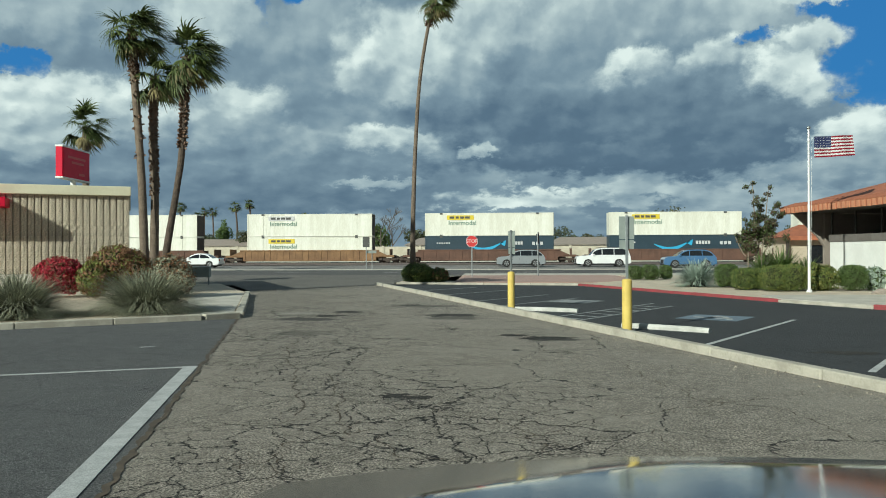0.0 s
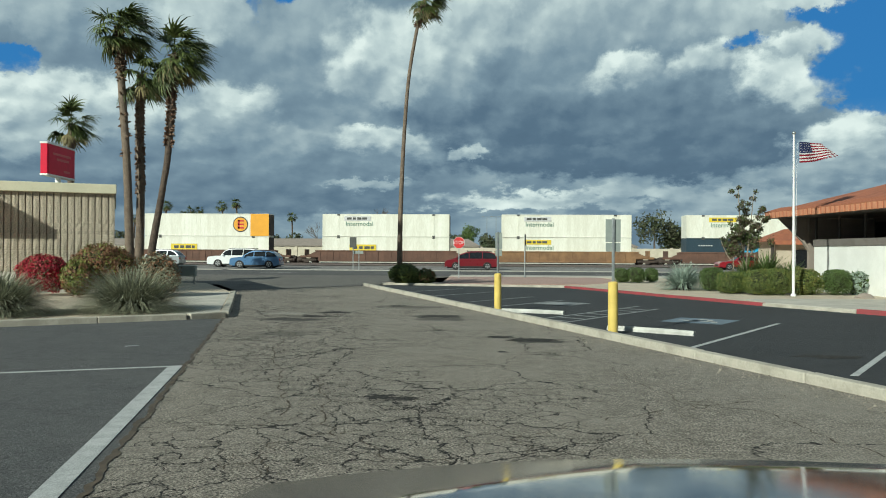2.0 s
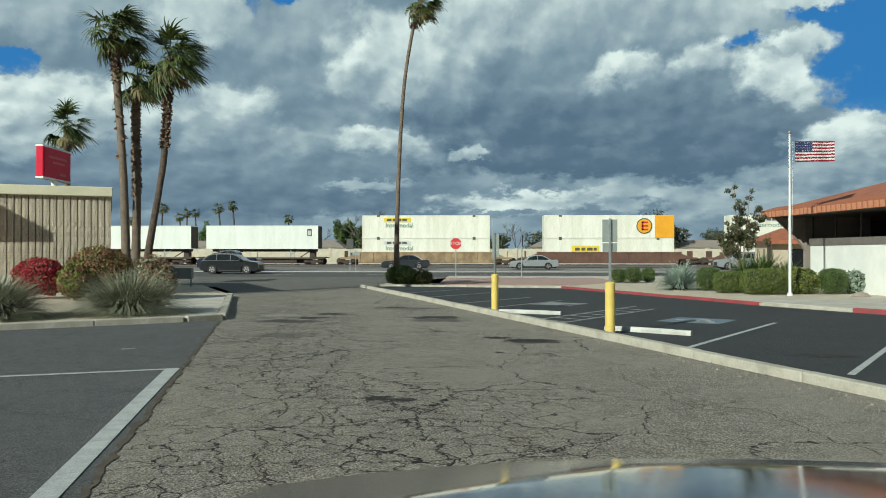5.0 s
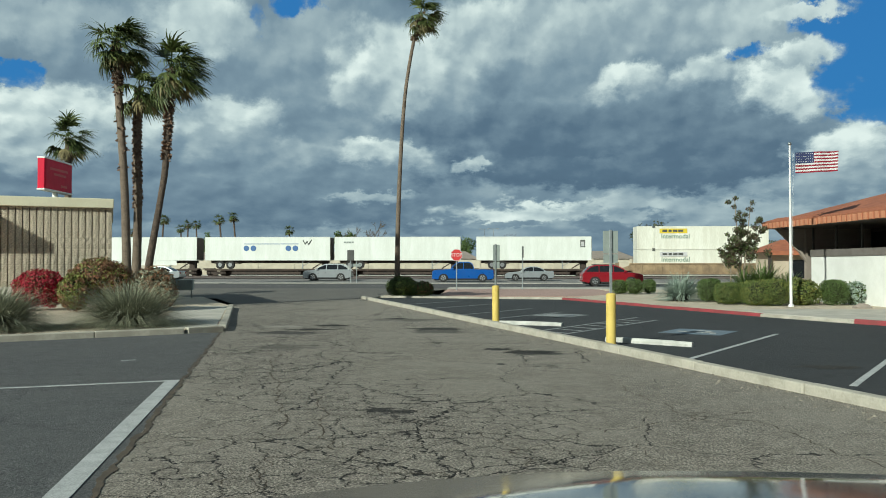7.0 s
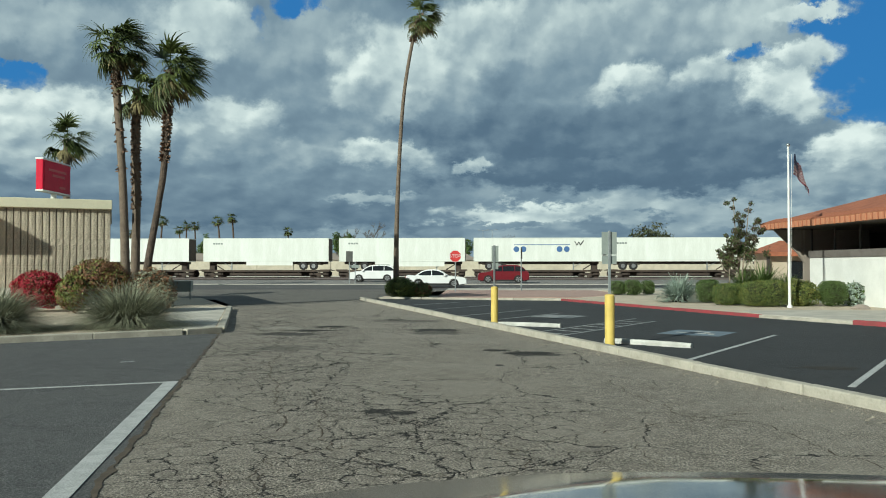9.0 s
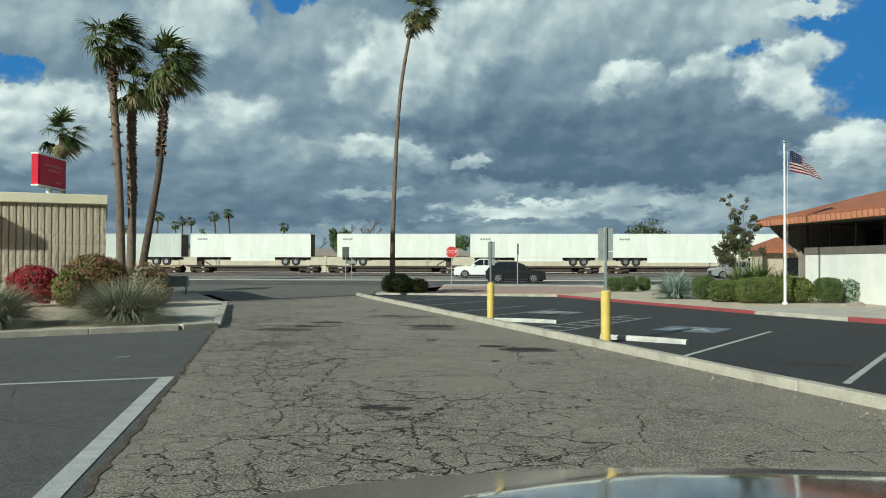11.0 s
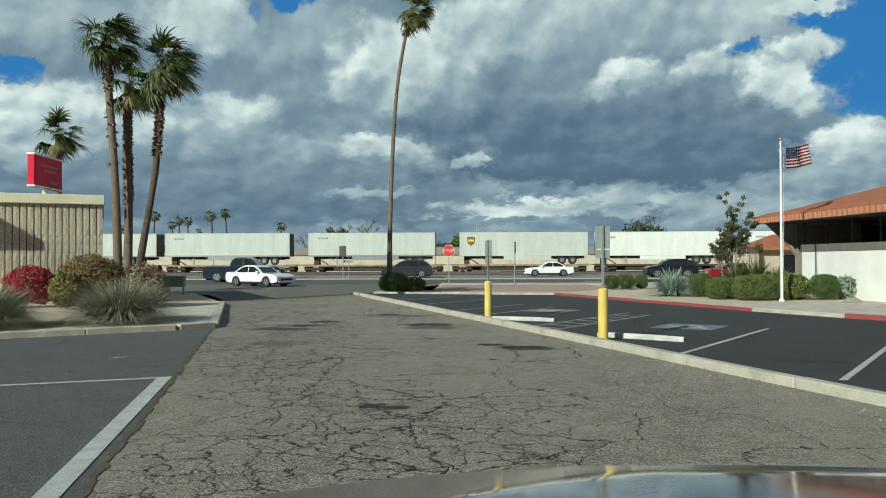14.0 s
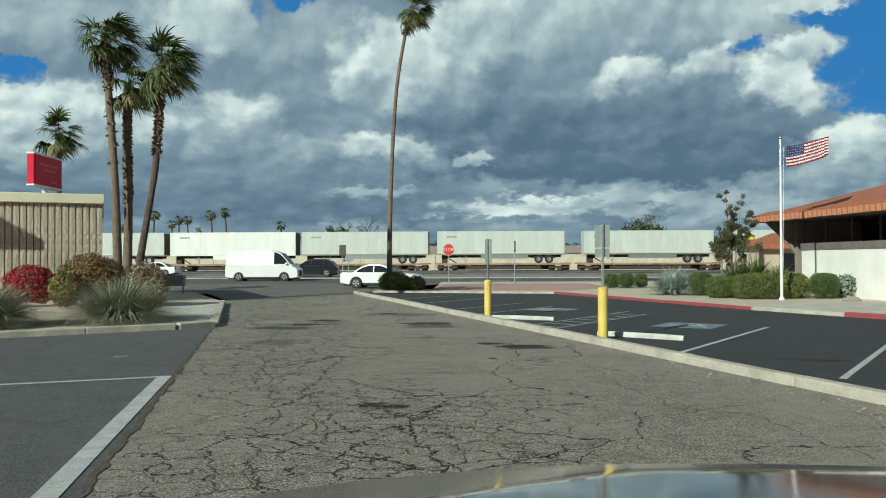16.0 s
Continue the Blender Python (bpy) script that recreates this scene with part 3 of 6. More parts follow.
def crack(points, width, seed):
    """A wandering open crack with short side branches, as a thin dark ribbon."""
    rng = random.Random(seed)
    verts, faces = [], []

    def run(pts, w, branch):
        n = 0
        for a, b in zip(pts, pts[1:]):
            a, b = Vector(a), Vector(b)
            d = (b - a).normalized()
            side = Vector((-d.y, d.x))
            m = max(6, int((b - a).length / .035))
            for i in range(m + 1):
                t = i / m
                fade = min(1, 6 * t, 6 * (1 - t))
                o = (.16 * noise.noise((t * 2.2 + a.x, a.y + seed, 1)) + .05 * noise.noise((t * m * .16 + a.x, seed, 7)) + .022 * noise.noise((t * m * .6, a.y, seed))) * fade
                c = a.lerp(b, t) + side * o
                ww = max(.0012, w * (.55 + .9 * noise.noise((t * m * .22, seed, 3)) + .5 * noise.noise((t * m * .9, seed, 4))))
                verts.extend([(*(c - side * ww), .004), (*(c + side * ww), .004)])
                if n and i:
                    k0 = len(verts) - 4
                    faces.append((k0, k0 + 2, k0 + 3, k0 + 1))
                n += 1
                if branch and rng.random() < .035:
                    turn = rng.choice((-1, 1)) * rng.uniform(.5, 1.3)
                    e = Vector((d.x * math.cos(turn) - d.y * math.sin(turn), d.x * math.sin(turn) + d.y * math.cos(turn)))
                    spurs.append(([tuple(c), tuple(c + e * rng.uniform(.15, .6))], w * .5))

    spurs = []
    run(points, width, True)
    for pts, w in spurs:
        run(pts, w, False)
    return tagged(raw("asphalt_crack", verts, faces, SOIL), "dark wandering crack in the old asphalt", "crack", kind="structure")


CRACKS = [([(1.89, 11.94), (1.98, 10.48), (2.22, 9.10), (2.97, 8.59), (3.12, 7.53), (3.31, 6.72)], .013), ([(1.23, 8.00), (1.77, 8.44), (2.76, 9.02), (3.60, 9.63)], .011),
          ([(0.01, 7.94), (0.36, 7.23), (0.40, 6.63)], .010), ([(0.82, 7.72), (0.47, 7.34), (0.16, 7.11)], .009), ([(1.47, 7.51), (1.53, 6.68)], .008),
          ([(-3.66, 13.96), (-2.74, 10.74), (-2.34, 9.44), (-2.02, 7.98)], .017), ([(-2.28, 10.76), (-1.76, 9.09), (-1.52, 7.74), (-1.31, 7.15)], .015)]
CRACKS += [([(-3.93, 10.12), (-3.43, 10.71), (-2.76, 11.16)], .012), ([(-3.20, 7.34), (-2.61, 7.49), (-2.02, 7.72), (-1.64, 8.00)], .010),
           ([(-1.95, 5.98), (-1.78, 6.38), (-1.83, 6.81), (-1.54, 7.14), (-1.09, 7.39)], .011), ([(-1.66, 5.72), (-1.71, 6.35)], .010), ([(-2.87, 14.0), (-1.39, 13.27), (-.44, 12.94)], .010),
           ([(-1.06, 7.16), (-.76, 6.39), (-.21, 6.25)], .009), ([(-.90, 8.63), (-.51, 8.19), (.01, 7.94)], .009), ([(-5.22, 18.37), (-3.71, 15.89), (-3.55, 13.17)], .016)]
for i, (pts, w) in enumerate(CRACKS):
    crack(pts, w, 200 + i)

# street side pavement, pavers, planting beds
sheet("pavement", [(-2.2, 54.5), (60, 52.5), (60, 58.5), (-2.2, 58.5)], .10, CONCRETE, "pale concrete pavement beside the street", "pavement", .2)
sheet("pavement", [(-90, 54.5), (-30, 54.5), (-30, 58.5), (-90, 58.5)], .10, CONCRETE, "pale concrete pavement beside the street", "pavement", .2)
pav = empty("paver_apron", Matrix(), "pink brick pavers between lot and street", "paving", kind="structure")
base = sheet("mortar", [(-5.2, 41.6), (4.2, 39.6), (8.2, 46.0), (8.2, 54.4), (-2.2, 54.4), (-2.2, 44.6), (-5.2, 44.2)], .05, SAND, "", "")
base.parent = pav
first = None
for j in range(26):
    for i in range(26):
        x, y = -5.0 + i * .52 + (j % 2) * .26, 41.9 + j * .5
        if y < 41.7 - (x + 5.2) * .215 + .3 or (x > 4.2 and y < 39.8 + (x - 4.2) * 1.6) or x > 7.9 or y > 54 or x < -1.9:
            continue
        if first is None:
            first = part("paver", box(B(), -.25, .25, -.24, .24, .0, .045, .008), PAVER, pav)
            o = first
        else:
            o = new("paver", first.data)
            o.parent = pav
        o.location = (x, y, .05 + random.uniform(-.004, .004))
sheet("planting_bed", [(-10.45, 17.0), (-7.2, 19.35), (-6.6, 20.0), (-9.75, 30.9), (-14, 40), (-34, 40), (-34, 1.8)], .09, SAND,
      "tan gravel planting bed with sun-bleached dust", "planting bed", .2)
sheet("planter_walk", [(-7.4, 19.6), (-6.7, 20.1), (-9.75, 30.6), (-11.4, 30.3), (-8.7, 20.6)], .10, CONCRETE, "pale concrete strip beside the driveway", "walkway", .15)
sheet("gravel_bed", [(4.2, 39.5), (9.2, 26.6), (40, 26.6), (40, 52.3), (8.3, 54.2), (8.3, 45.9)], .09, SAND, "tan gravel bed with clipped shrubs", "planting bed", .2)
sheet("walkway", [(9.25, 26.5), (10.75, 23.4), (14.3, 17.2), (40, 17), (40, 28.2), (11, 29.0), (9.3, 28.6)], .115, CONCRETE, "pale concrete walkway before the building", "walkway", .2)


# ---- left building ----
def left_building():
    top = empty("block_building", pose(-14.05, 30, 0, 0, 0, 25), "low building of tan fluted block with a cream parapet", "building")
    W, D, Hh = 26.0, 11.0, 3.85
    bm = box(B(), -W, -.05, .06, D, 0, Hh)
    part("core", bm, TAUPE, top)
    part("plinth", box(B(), -W, 0, -.05, .06, 0, .9, .02), CONCRETE, top, "pale concrete plinth")
    # fluted face: proud split ribs with shadowed grooves
    step = .235
    first = None
    for i in range(int(W / step)):
        x = -(i + .5) * step
        if first is None:
            bm = B()
            for c in range(15):
                z0 = .9 + c * .2
                vs = []
                jit = [random.uniform(-.012, .012) for _ in range(4)]
                x0, x1 = -step * .44, step * .44
                p = [(x0, .06), (x0 + .006, -.06 + jit[0]), (0, -.068 + jit[1]), (x1 - .006, -.06 + jit[2]), (x1, .06)]
                lo = [bm.verts.new((a, b, z0)) for a, b in p]
                hi = [bm.verts.new((a, b + random.uniform(-.008, .008), min(z0 + .2, Hh))) for a, b in p]
                for q in range(4):
                    bm.faces.new((lo[q], lo[q + 1], hi[q + 1], hi[q]))
            first = part("rib", bm, BLOCK, top)
            o = first
        else:
            o = new("rib", first.data)
            o.parent = top
        o.location = (x, 0, 0)
    part("groove_backing", box(B(), -W, -.03, .05, .058, .9, Hh), BLOCK, top)
    part("parapet", box(B(), -W, .04, -.22, -.02, Hh, Hh + .36, .02), FASCIA, top, "cream metal parapet")
    part("roof", box(B(), -W, .02, -.02, D, Hh, Hh + .3, .02), FASCIA, top)
    part("canopy", box(B(), -11.5, -4.1, -1.2, -.07, 3.32, 3.67, .02), SIGN_RED, top, "red canopy edge")
    return top


left_building()


def pole_sign():
    top = empty("pole_sign", pose(-21.77, 40.05, 0, 0, 0, 94), "red box sign with white trim above the roof", "sign")
    part("pole", tube(B(), (0, 0, 0), (0, 0, 5.5), .14, .14), WHITE_METAL, top)
    part("cabinet", box(B(), -1.55, 1.55, -.175, .175, 5.46, 7.06, .03), SIGN_RED, top)
    part("frame", box(B(), -1.57, 1.57, -.20, .20, 7.0, 7.09, .02), WHITE_METAL, top, "white metal trim")
    part("frame", box(B(), -1.57, 1.57, -.20, .20, 5.42, 5.51, .02), WHITE_METAL, top, "white metal trim")
    part("face", box(B(), -1.42, 1.42, -.19, -.178, 5.58, 6.94, .01), SIGN_RED, top)
    for i, (a, b, z) in enumerate(((-1.0, 1.0, 6.5), (-.6, .8, 6.25), (.2, .9, 5.7))):
        part("lettering", box(B(), a, b, -.200, -.192, z, z + .12), STOP_RED, top, "faded dark red bar of lettering")


pole_sign()


# ---- right building ----
CAP = mat("grey_brown_band", (.17, .15, .135), (.13, .115, .10), 2.0, .85)


def right_building():
    top = empty("bank_building", pose(13.25, 38.0, 0), "low white building with a terracotta roof and deep eaves", "building")
    # local: the eave runs towards the driver, leaning a little right
    e = Vector((.128, -1.0, 0)).normalized()
    r = Vector((1.0, .128, 0)).normalized()
    Lr = 34.0

    def P(a, b, z):
        q = e * a + r * b
        return (q.x, q.y, z)

    def slab(name, a0, a1, b0, b1, z0, z1, material, label=""):
        vs = [P(a, b, z) for z in (z0, z1) for a, b in ((a0, b0), (a1, b0), (a1, b1), (a0, b1))]
        fs = [(0, 1, 2, 3), (7, 6, 5, 4), (0, 4, 5, 1), (1, 5, 6, 2), (2, 6, 7, 3), (3, 7, 4, 0)]
        return raw(name, vs, fs, material, top, label)

    slab("white_wall", 1.95, 9.2, 1.25, 1.5, 0, 2.05, WHITE_WALL, "white stucco screen wall")
    slab("wall", 1.0, Lr, 4.6, 4.9, 0, 3.5, BROWN)
    slab("wall", .9, 1.1, 1.5, 16, 0, 3.34, TAUPE)
    slab("wall_cap", 1.9, 9.25, 1.22, 1.53, 2.054, 2.36, CAP, "brown cap band")
    slab("end_pier", 9.2, 9.6, 1.2, 1.7, 0, 3.4, BROWN, "dark brown pier")
    slab("side_wall", 9.8, Lr, 1.6, 1.9, 0, 2.9, TAUPE)
    for i in range(5):
        slab("post", 1.95 + i * 1.8, 2.02 + i * 1.8, 1.3, 1.37, 2.36, 3.34, BROWN)
    for i in range(5):
        slab("window", 1.2 + i * 2.0, 3.0 + i * 2.0, 4.57, 4.595, 1.6, 3.2, GLASS, "dark clerestory glass")
    slab("soffit", .05, Lr, .05, 16, 3.36, 3.42, BROWN, "dark brown soffit")
    # raking corner fin
    vs = [P(.4, .35, 3.36), P(.9, 1.2, 2.3), P(1.0, 1.9, 1.2), P(1.0, 2.3, 1.2), P(.9, 2.3, 3.36), P(.55, .3, 3.36), P(1.05, 1.2, 2.3), P(1.15, 1.9, 1.2), P(1.15, 2.3, 1.2), P(1.05, 2.3, 3.36)]
    raw("raking_fin", vs, [(0, 1, 2, 3, 4), (9, 8, 7, 6, 5), (0, 5, 6, 1), (1, 6, 7, 2), (2, 7, 8, 3), (3, 8, 9, 4), (4, 9, 5, 0)], TAUPE, top)
    # hip roof
    zr = 3.62
    hb = 8.0
    zt = zr + hb * .31
    vs = [P(0, 0, zr), P(Lr, 0, zr), P(Lr, hb, zt), P(hb, hb, zt), P(0, 16, zr), P(hb, 16, zt)]
    raw("roof", vs, [(0, 1, 2, 3), (4, 0, 3, 5)], TERRACOTTA, top, "terracotta roof plane")
    slab("roof_core", .3, Lr, .3, 16, 3.43, zr - .01, BROWN)
    # barrel tile ends that hang over the eave
    first = None
    for i in range(int(Lr / .34)):
        a = i * .34 + .02
        if first is None:
            bm = B()
            w, n = .15, 6
            top_r, lo_r = [], []
            for s in range(n + 1):
                th = math.pi * s / n
                dx, dz = -math.cos(th) * w, math.sin(th) * .07
                top_r.append(bm.verts.new((*P(dx, -.03, 0)[:2], dz + .01)))
                lo_r.append(bm.verts.new((*P(dx, .75, 0)[:2], dz + .24)))
            for s in range(n):
                bm.faces.new((top_r[s], top_r[s + 1], lo_r[s + 1], lo_r[s]))
            bm.faces.new(top_r[::-1])
            first = part("eave_tile", bm, TERRACOTTA, top)
            o = first
        else:
            o = new("eave_tile", first.data)
            o.parent = top
        q = P(a, 0, zr)
        o.location = (q[0], q[1], q[2] - .03)
    # short tile ends hung in a row on the fascia
    first = None
    for i in range(int(Lr / .34)):
        if first is None:
            bm = B()
            vs = [bm.verts.new(P(a, b, z)) for z in (-.22, .03) for a, b in ((-.09, -.10), (.09, -.10), (.09, -.045), (-.09, -.045))]
            for f in ((0, 1, 2, 3), (7, 6, 5, 4), (0, 4, 5, 1), (1, 5, 6, 2), (2, 6, 7, 3), (3, 7, 4, 0)):
                bm.faces.new([vs[q] for q in f])
            bmesh.ops.recalc_face_normals(bm, faces=bm.faces)
            o = first = part("fascia_tile", bm, TILE_END, top)
        else:
            o = new("fascia_tile", first.data)
            o.parent = top
        o.location = P(i * .34 + .19, 0, 3.58 + random.uniform(-.012, .012))
    slab("fascia", -.02, Lr, -.04, .04, 3.36, 3.60, TERRACOTTA, "terracotta fascia board")
    slab("fascia", -.04, .04, .04, 16, 3.36, 3.60, TERRACOTTA, "terracotta fascia board")
    return top


right_building()


def back_building():
    top = empty("roadside_building", pose(17.3, 49, 0), "cream low building with a terracotta roof behind the shrubs", "building")
    part("wall", box(B(), .5, 14, .5, 3.4, 0, 2.5), mat("cream_stucco", (.50, .42, .32), (.43, .36, .27), 1, .9), top)
    vs = [(0, 0, 2.5), (14, 0, 2.5), (14, 4, 2.5), (0, 4, 2.5), (1.6, 2, 3.3), (12, 2, 3.3)]
    raw("roof", vs, [(0, 1, 5, 4), (1, 2, 5), (2, 3, 4, 5), (3, 0, 4), (3, 2, 1, 0)], TERRACOTTA, top)
    part("fascia", box(B(), -.04, 14, -.06, .0, 2.3, 2.55, .01), TERRACOTTA, top)
    for x in (1.5, 4.2, 7.0):
        part("window", box(B(), x, x + 1.6, .47, .495, .9, 2.0, .01), GLASS, top)
    part("post", box(B(), .2, .35, .2, .35, 0, 2.5), BROWN, top)


back_building()


# ---- bollards and signs ----
def bollard(x, y, turn, label, top_z):
    top = empty("sign_bollard", pose(x, y, 0, 0, 0, turn), label, "bollard", "sign bollards")
    bm = tube(B(), (0, 0, 0), (0, 0, 1.06), .102, .102, 24)
    r = bmesh.ops.create_uvsphere(bm, u_segments=24, v_segments=8, radius=.102)
    bmesh.ops.transform(bm, matrix=Matrix.Translation((0, 0, 1.06)) @ Matrix.Diagonal((1, 1, .35, 1)), verts=r["verts"])
    part("post_sleeve", bm, YELLOW, top, "yellow plastic sleeve", smooth=False)
    bm = box(B(), -.028, .028, -.02, .02, 1.05, top_z, .006)
    for i in range(28):
        zz = 1.2 + i * .042
        if zz < top_z - .05:
            box(bm, -.006, .006, -.0225, .0225, zz, zz + .014)
    part("sign_post", bm, GALV, top)
    zt = top_z - .02
    sp = part("sign_panel", box(B(), -.155, .155, .022, .027, zt - .47, zt, .002), SIGN_BACK, top, "unpainted back of a metal sign")
    part("bolt", tube(B(), (0, .018, zt - .08), (0, -.03, zt - .08), .012, .012, 8), GALV, sp)
    part("bolt", tube(B(), (0, .018, zt - .4), (0, -.03, zt - .4), .012, .012, 8), GALV, sp)
    part("sign_panel", box(B(), -.15, .15, .022, .027, zt - .67, zt - .49, .002), SIGN_BACK, top, "small lower metal sign")
    return top


bollard(2.72, 16.7, -2, "yellow bollard carrying a steel post with signs facing away", 2.40)
bollard(0.47, 23.1, -52, "yellow bollard carrying a sign post turned aside", 2.28)


def wheel_stop(x, y, ang, ln, label):
    top = empty("wheel_stop", pose(x, y, 0.006, 0, 0, ang), label, "wheel stop", "wheel stops")
    bm = B()
    prof = [(-.075, 0), (.075, 0), (.072, .06), (.045, .105), (-.045, .105), (-.072, .06)]
    n = 5
    rows = []
    for i in range(n):
        s = -ln / 2 + ln * i / (n - 1)
        k2 = .9 if i in (0, n - 1) else 1
        rows.append([bm.verts.new((s, a * k2, b * k2)) for a, b in prof])
    for i in range(n - 1):
        for j in range(6):
            bm.faces.new((rows[i][j], rows[i][(j + 1) % 6], rows[i + 1][(j + 1) % 6], rows[i + 1][j]))
    bm.faces.new(rows[0])
    bm.faces.new(rows[-1][::-1])
    bmesh.ops.recalc_face_normals(bm, faces=bm.faces)
    part("bar", bm, mat("wheel_stop_concrete", (.58, .57, .52), (.42, .41, .37), 5, .9, bump=.005), top)
    for s in (-ln * .33, ln * .33):
        part("anchor_pin", tube(B(), (s, 0, .09), (s, 0, .112), .018, .018, 8), STEEL_DARK, top)


wheel_stop(3.55, 17.05, -37, 1.95, "pale concrete wheel stop with a worn face")
wheel_stop(1.42, 22.35, -26, 1.85, "pale concrete wheel stop behind the kerb")


def stop_sign():
    top = empty("stop_sign", pose(-1.45, 51, 0.05, 0, 0, -6), "red octagonal stop sign on a steel post", "sign")
    part("post", box(B(), -.03, .03, -.02, .02, 0, 2.68, .006), GALV, top)
    bm = B()
    vs = [[bm.verts.new((.40 * math.cos(math.radians(22.5 + 45 * i)), y, 2.30 + .40 * math.sin(math.radians(22.5 + 45 * i)))) for i in range(8)] for y in (-.026, -.022)]
    bm.faces.new(vs[0])
    bm.faces.new(vs[1][::-1])
    for i in range(8):
        bm.faces.new((vs[0][i], vs[1][i], vs[1][(i + 1) % 8], vs[0][(i + 1) % 8]))
    bmesh.ops.recalc_face_normals(bm, faces=bm.faces)
    pl = part("border_plate", bm, FLAG_WHITE, top, "white border plate")
    bm = B()
    vs = [bm.verts.new((.375 * math.cos(math.radians(22.5 + 45 * i)), -.0275, 2.30 + .375 * math.sin(math.radians(22.5 + 45 * i)))) for i in range(8)]
    bm.faces.new(vs)
    bmesh.ops.recalc_face_normals(bm, faces=bm.faces)
    f = part("face", bm, STOP_RED, top)
    words("lettering", "STOP", .30, FLAG_WHITE, top, pose(0, -.034, 2.30, 90, 0, 0), "white letters STOP")


stop_sign()


def street_sign(x, y, h, w, sh, material, label, turn=0):
    top = empty("road_sign", pose(x, y, rise(y), 0, 0, turn), label, "sign")
    part("post", box(B(), -.035, .035, -.03, .03, 0, h, .006), GALV, top)
    part("panel", box(B(), -w / 2, w / 2, -.04, -.032, h - sh, h, .01), material, top)


street_sign(2.85, 53.0, 2.95, .16, .75, BROWN, "narrow dark sign on a pale post by the pavement", 60)
street_sign(-11.6, 71.7, 3.0, .62, .95, MARK_DARK, "dark rectangular road sign on the median")
part_of = empty("road_sign", pose(-11.1, 71.9, rise(72)), "small pale sign beneath a dark road sign", "sign")
part("post", box(B(), -.03, .03, -.03, .03, 0, 2.0, .004), GALV, part_of)
part("panel", box(B(), -.5, .4, -.05, -.04, 1.5, 1.75, .004), SIGN_BACK, part_of)


# ---- flag ----
def flagpole():
    top = empty("flagpole", pose(11.92, 31.2, .09), "white tapered flagpole with a ball finial", "flagpole")
    bm = tube(B(), (0, 0, 0), (0, 0, 6.2), .055, .035, 16)
    part("pole", bm, WHITE_METAL, top)
    bm = bmesh.new()
    bmesh.ops.create_uvsphere(bm, u_segments=16, v_segments=10, radius=.07)
    bmesh.ops.translate(bm, vec=(0, 0, 6.25), verts=bm.verts)
    part("finial", bm, GALV, top)
    part("base_collar", tube(B(), (0, 0, 0), (0, 0, .1), .11, .09, 16), WHITE_METAL, top)
    part("halyard", tube(B(), (.05, -.05, 1.2), (.12, -.02, 5.9), .006, .006, 6), WHITE_METAL, top)
    part("cleat", box(B(), .03, .08, -.06, -.03, 1.15, 1.3, .006), GALV, top)


flagpole()
FLAG_COLS = 12
flag_pieces = []


def flag():
    """The flag in rigid upright strips that swing one after another."""
    Wd, Hd = 1.5, .80
    cw = Wd / FLAG_COLS
    for i in range(FLAG_COLS):
        top = empty("flag_strip", pose(12.0 + i * cw, 31.2, 5.6), "rippling red, white and blue striped flag cloth", "flag", "flag cloth")
        for s in range(13):
            z1 = Hd / 2 - s * Hd / 13
            if s < 7 and i < FLAG_COLS * .4:
                continue
            part("stripe", box(B(), 0, cw + .03, -.004, .004, z1 - Hd / 13, z1), FLAG_RED if s % 2 == 0 else FLAG_WHITE, top)
        if i < FLAG_COLS * .4:
            ca = part("canton", box(B(), 0, cw + .03, -.005, .005, Hd / 2 - 7 * Hd / 13, Hd / 2), FLAG_BLUE, top)
            for a in range(2):
                for b2 in range(4):
                    part("star", box(B(), .025 + a * .07, .047 + a * .07, -.007, .007, Hd / 2 - .075 - b2 * .10, Hd / 2 - .053 - b2 * .10), FLAG_WHITE, ca)
        flag_pieces.append(top)


flag()


# ---- the driver's car bonnet ----
def bonnet():
    top = empty("car_bonnet", pose(0, 0, 0), "glossy grey car bonnet in front of the windscreen", "car")
    nx, ny = 48, 60
    verts, faces = [], []
    # the panel rises backwards from its nose; the roll-over at the nose is broader towards the flank
    for j in range(ny + 1):
        y_share = j / ny
        for i in range(nx + 1):
            x = -.62 + 2.3 * i / nx
            c = (x - .62) / 1.15
            front = 2.44 - .14 * c * c
            turn_at = .87 + .55 * min(0, c + .15)
            climb = 0.0
            for q in range(j, ny):
                w = min(1, max(0, ((q + .5) / ny - turn_at + .05) / .1))
                climb += (.10 + .065 * w * w * (3 - 2 * w)) * (front - .85) / ny
            verts.append((x, .85 + (front - .85) * y_share, 1.036 - (.046 * c * c if c < 0 else -.008 * c) + climb))
    for j in range(ny):
        for i in range(nx):
            a = j * (nx + 1) + i
            faces.append((a, a + 1, a + nx + 2, a + nx + 1))
    lip = []
    for i in range(nx + 1):
        x, y, z = verts[ny * (nx + 1) + i]
        lip += [(x, y, z - .002), (x, y - .01, z - .35)]
    raw("grille_panel", lip, [(2 * i, 2 * i + 1, 2 * i + 3, 2 * i + 2) for i in range(nx)], BLACK, top)
    raw("bonnet_panel", verts, faces, HOOD, top, smooth=True)
    part("front_body", box(B(), -.2, 1.45, .9, 2.2, .35, .85, .1), HOOD, top)
    for x in (-.2, 1.32):
        part("tyre", tube(B(), (x - .12, 1.6, .37), (x + .12, 1.6, .37), .37, .37, 24), RUBBER, top)


bonnet()


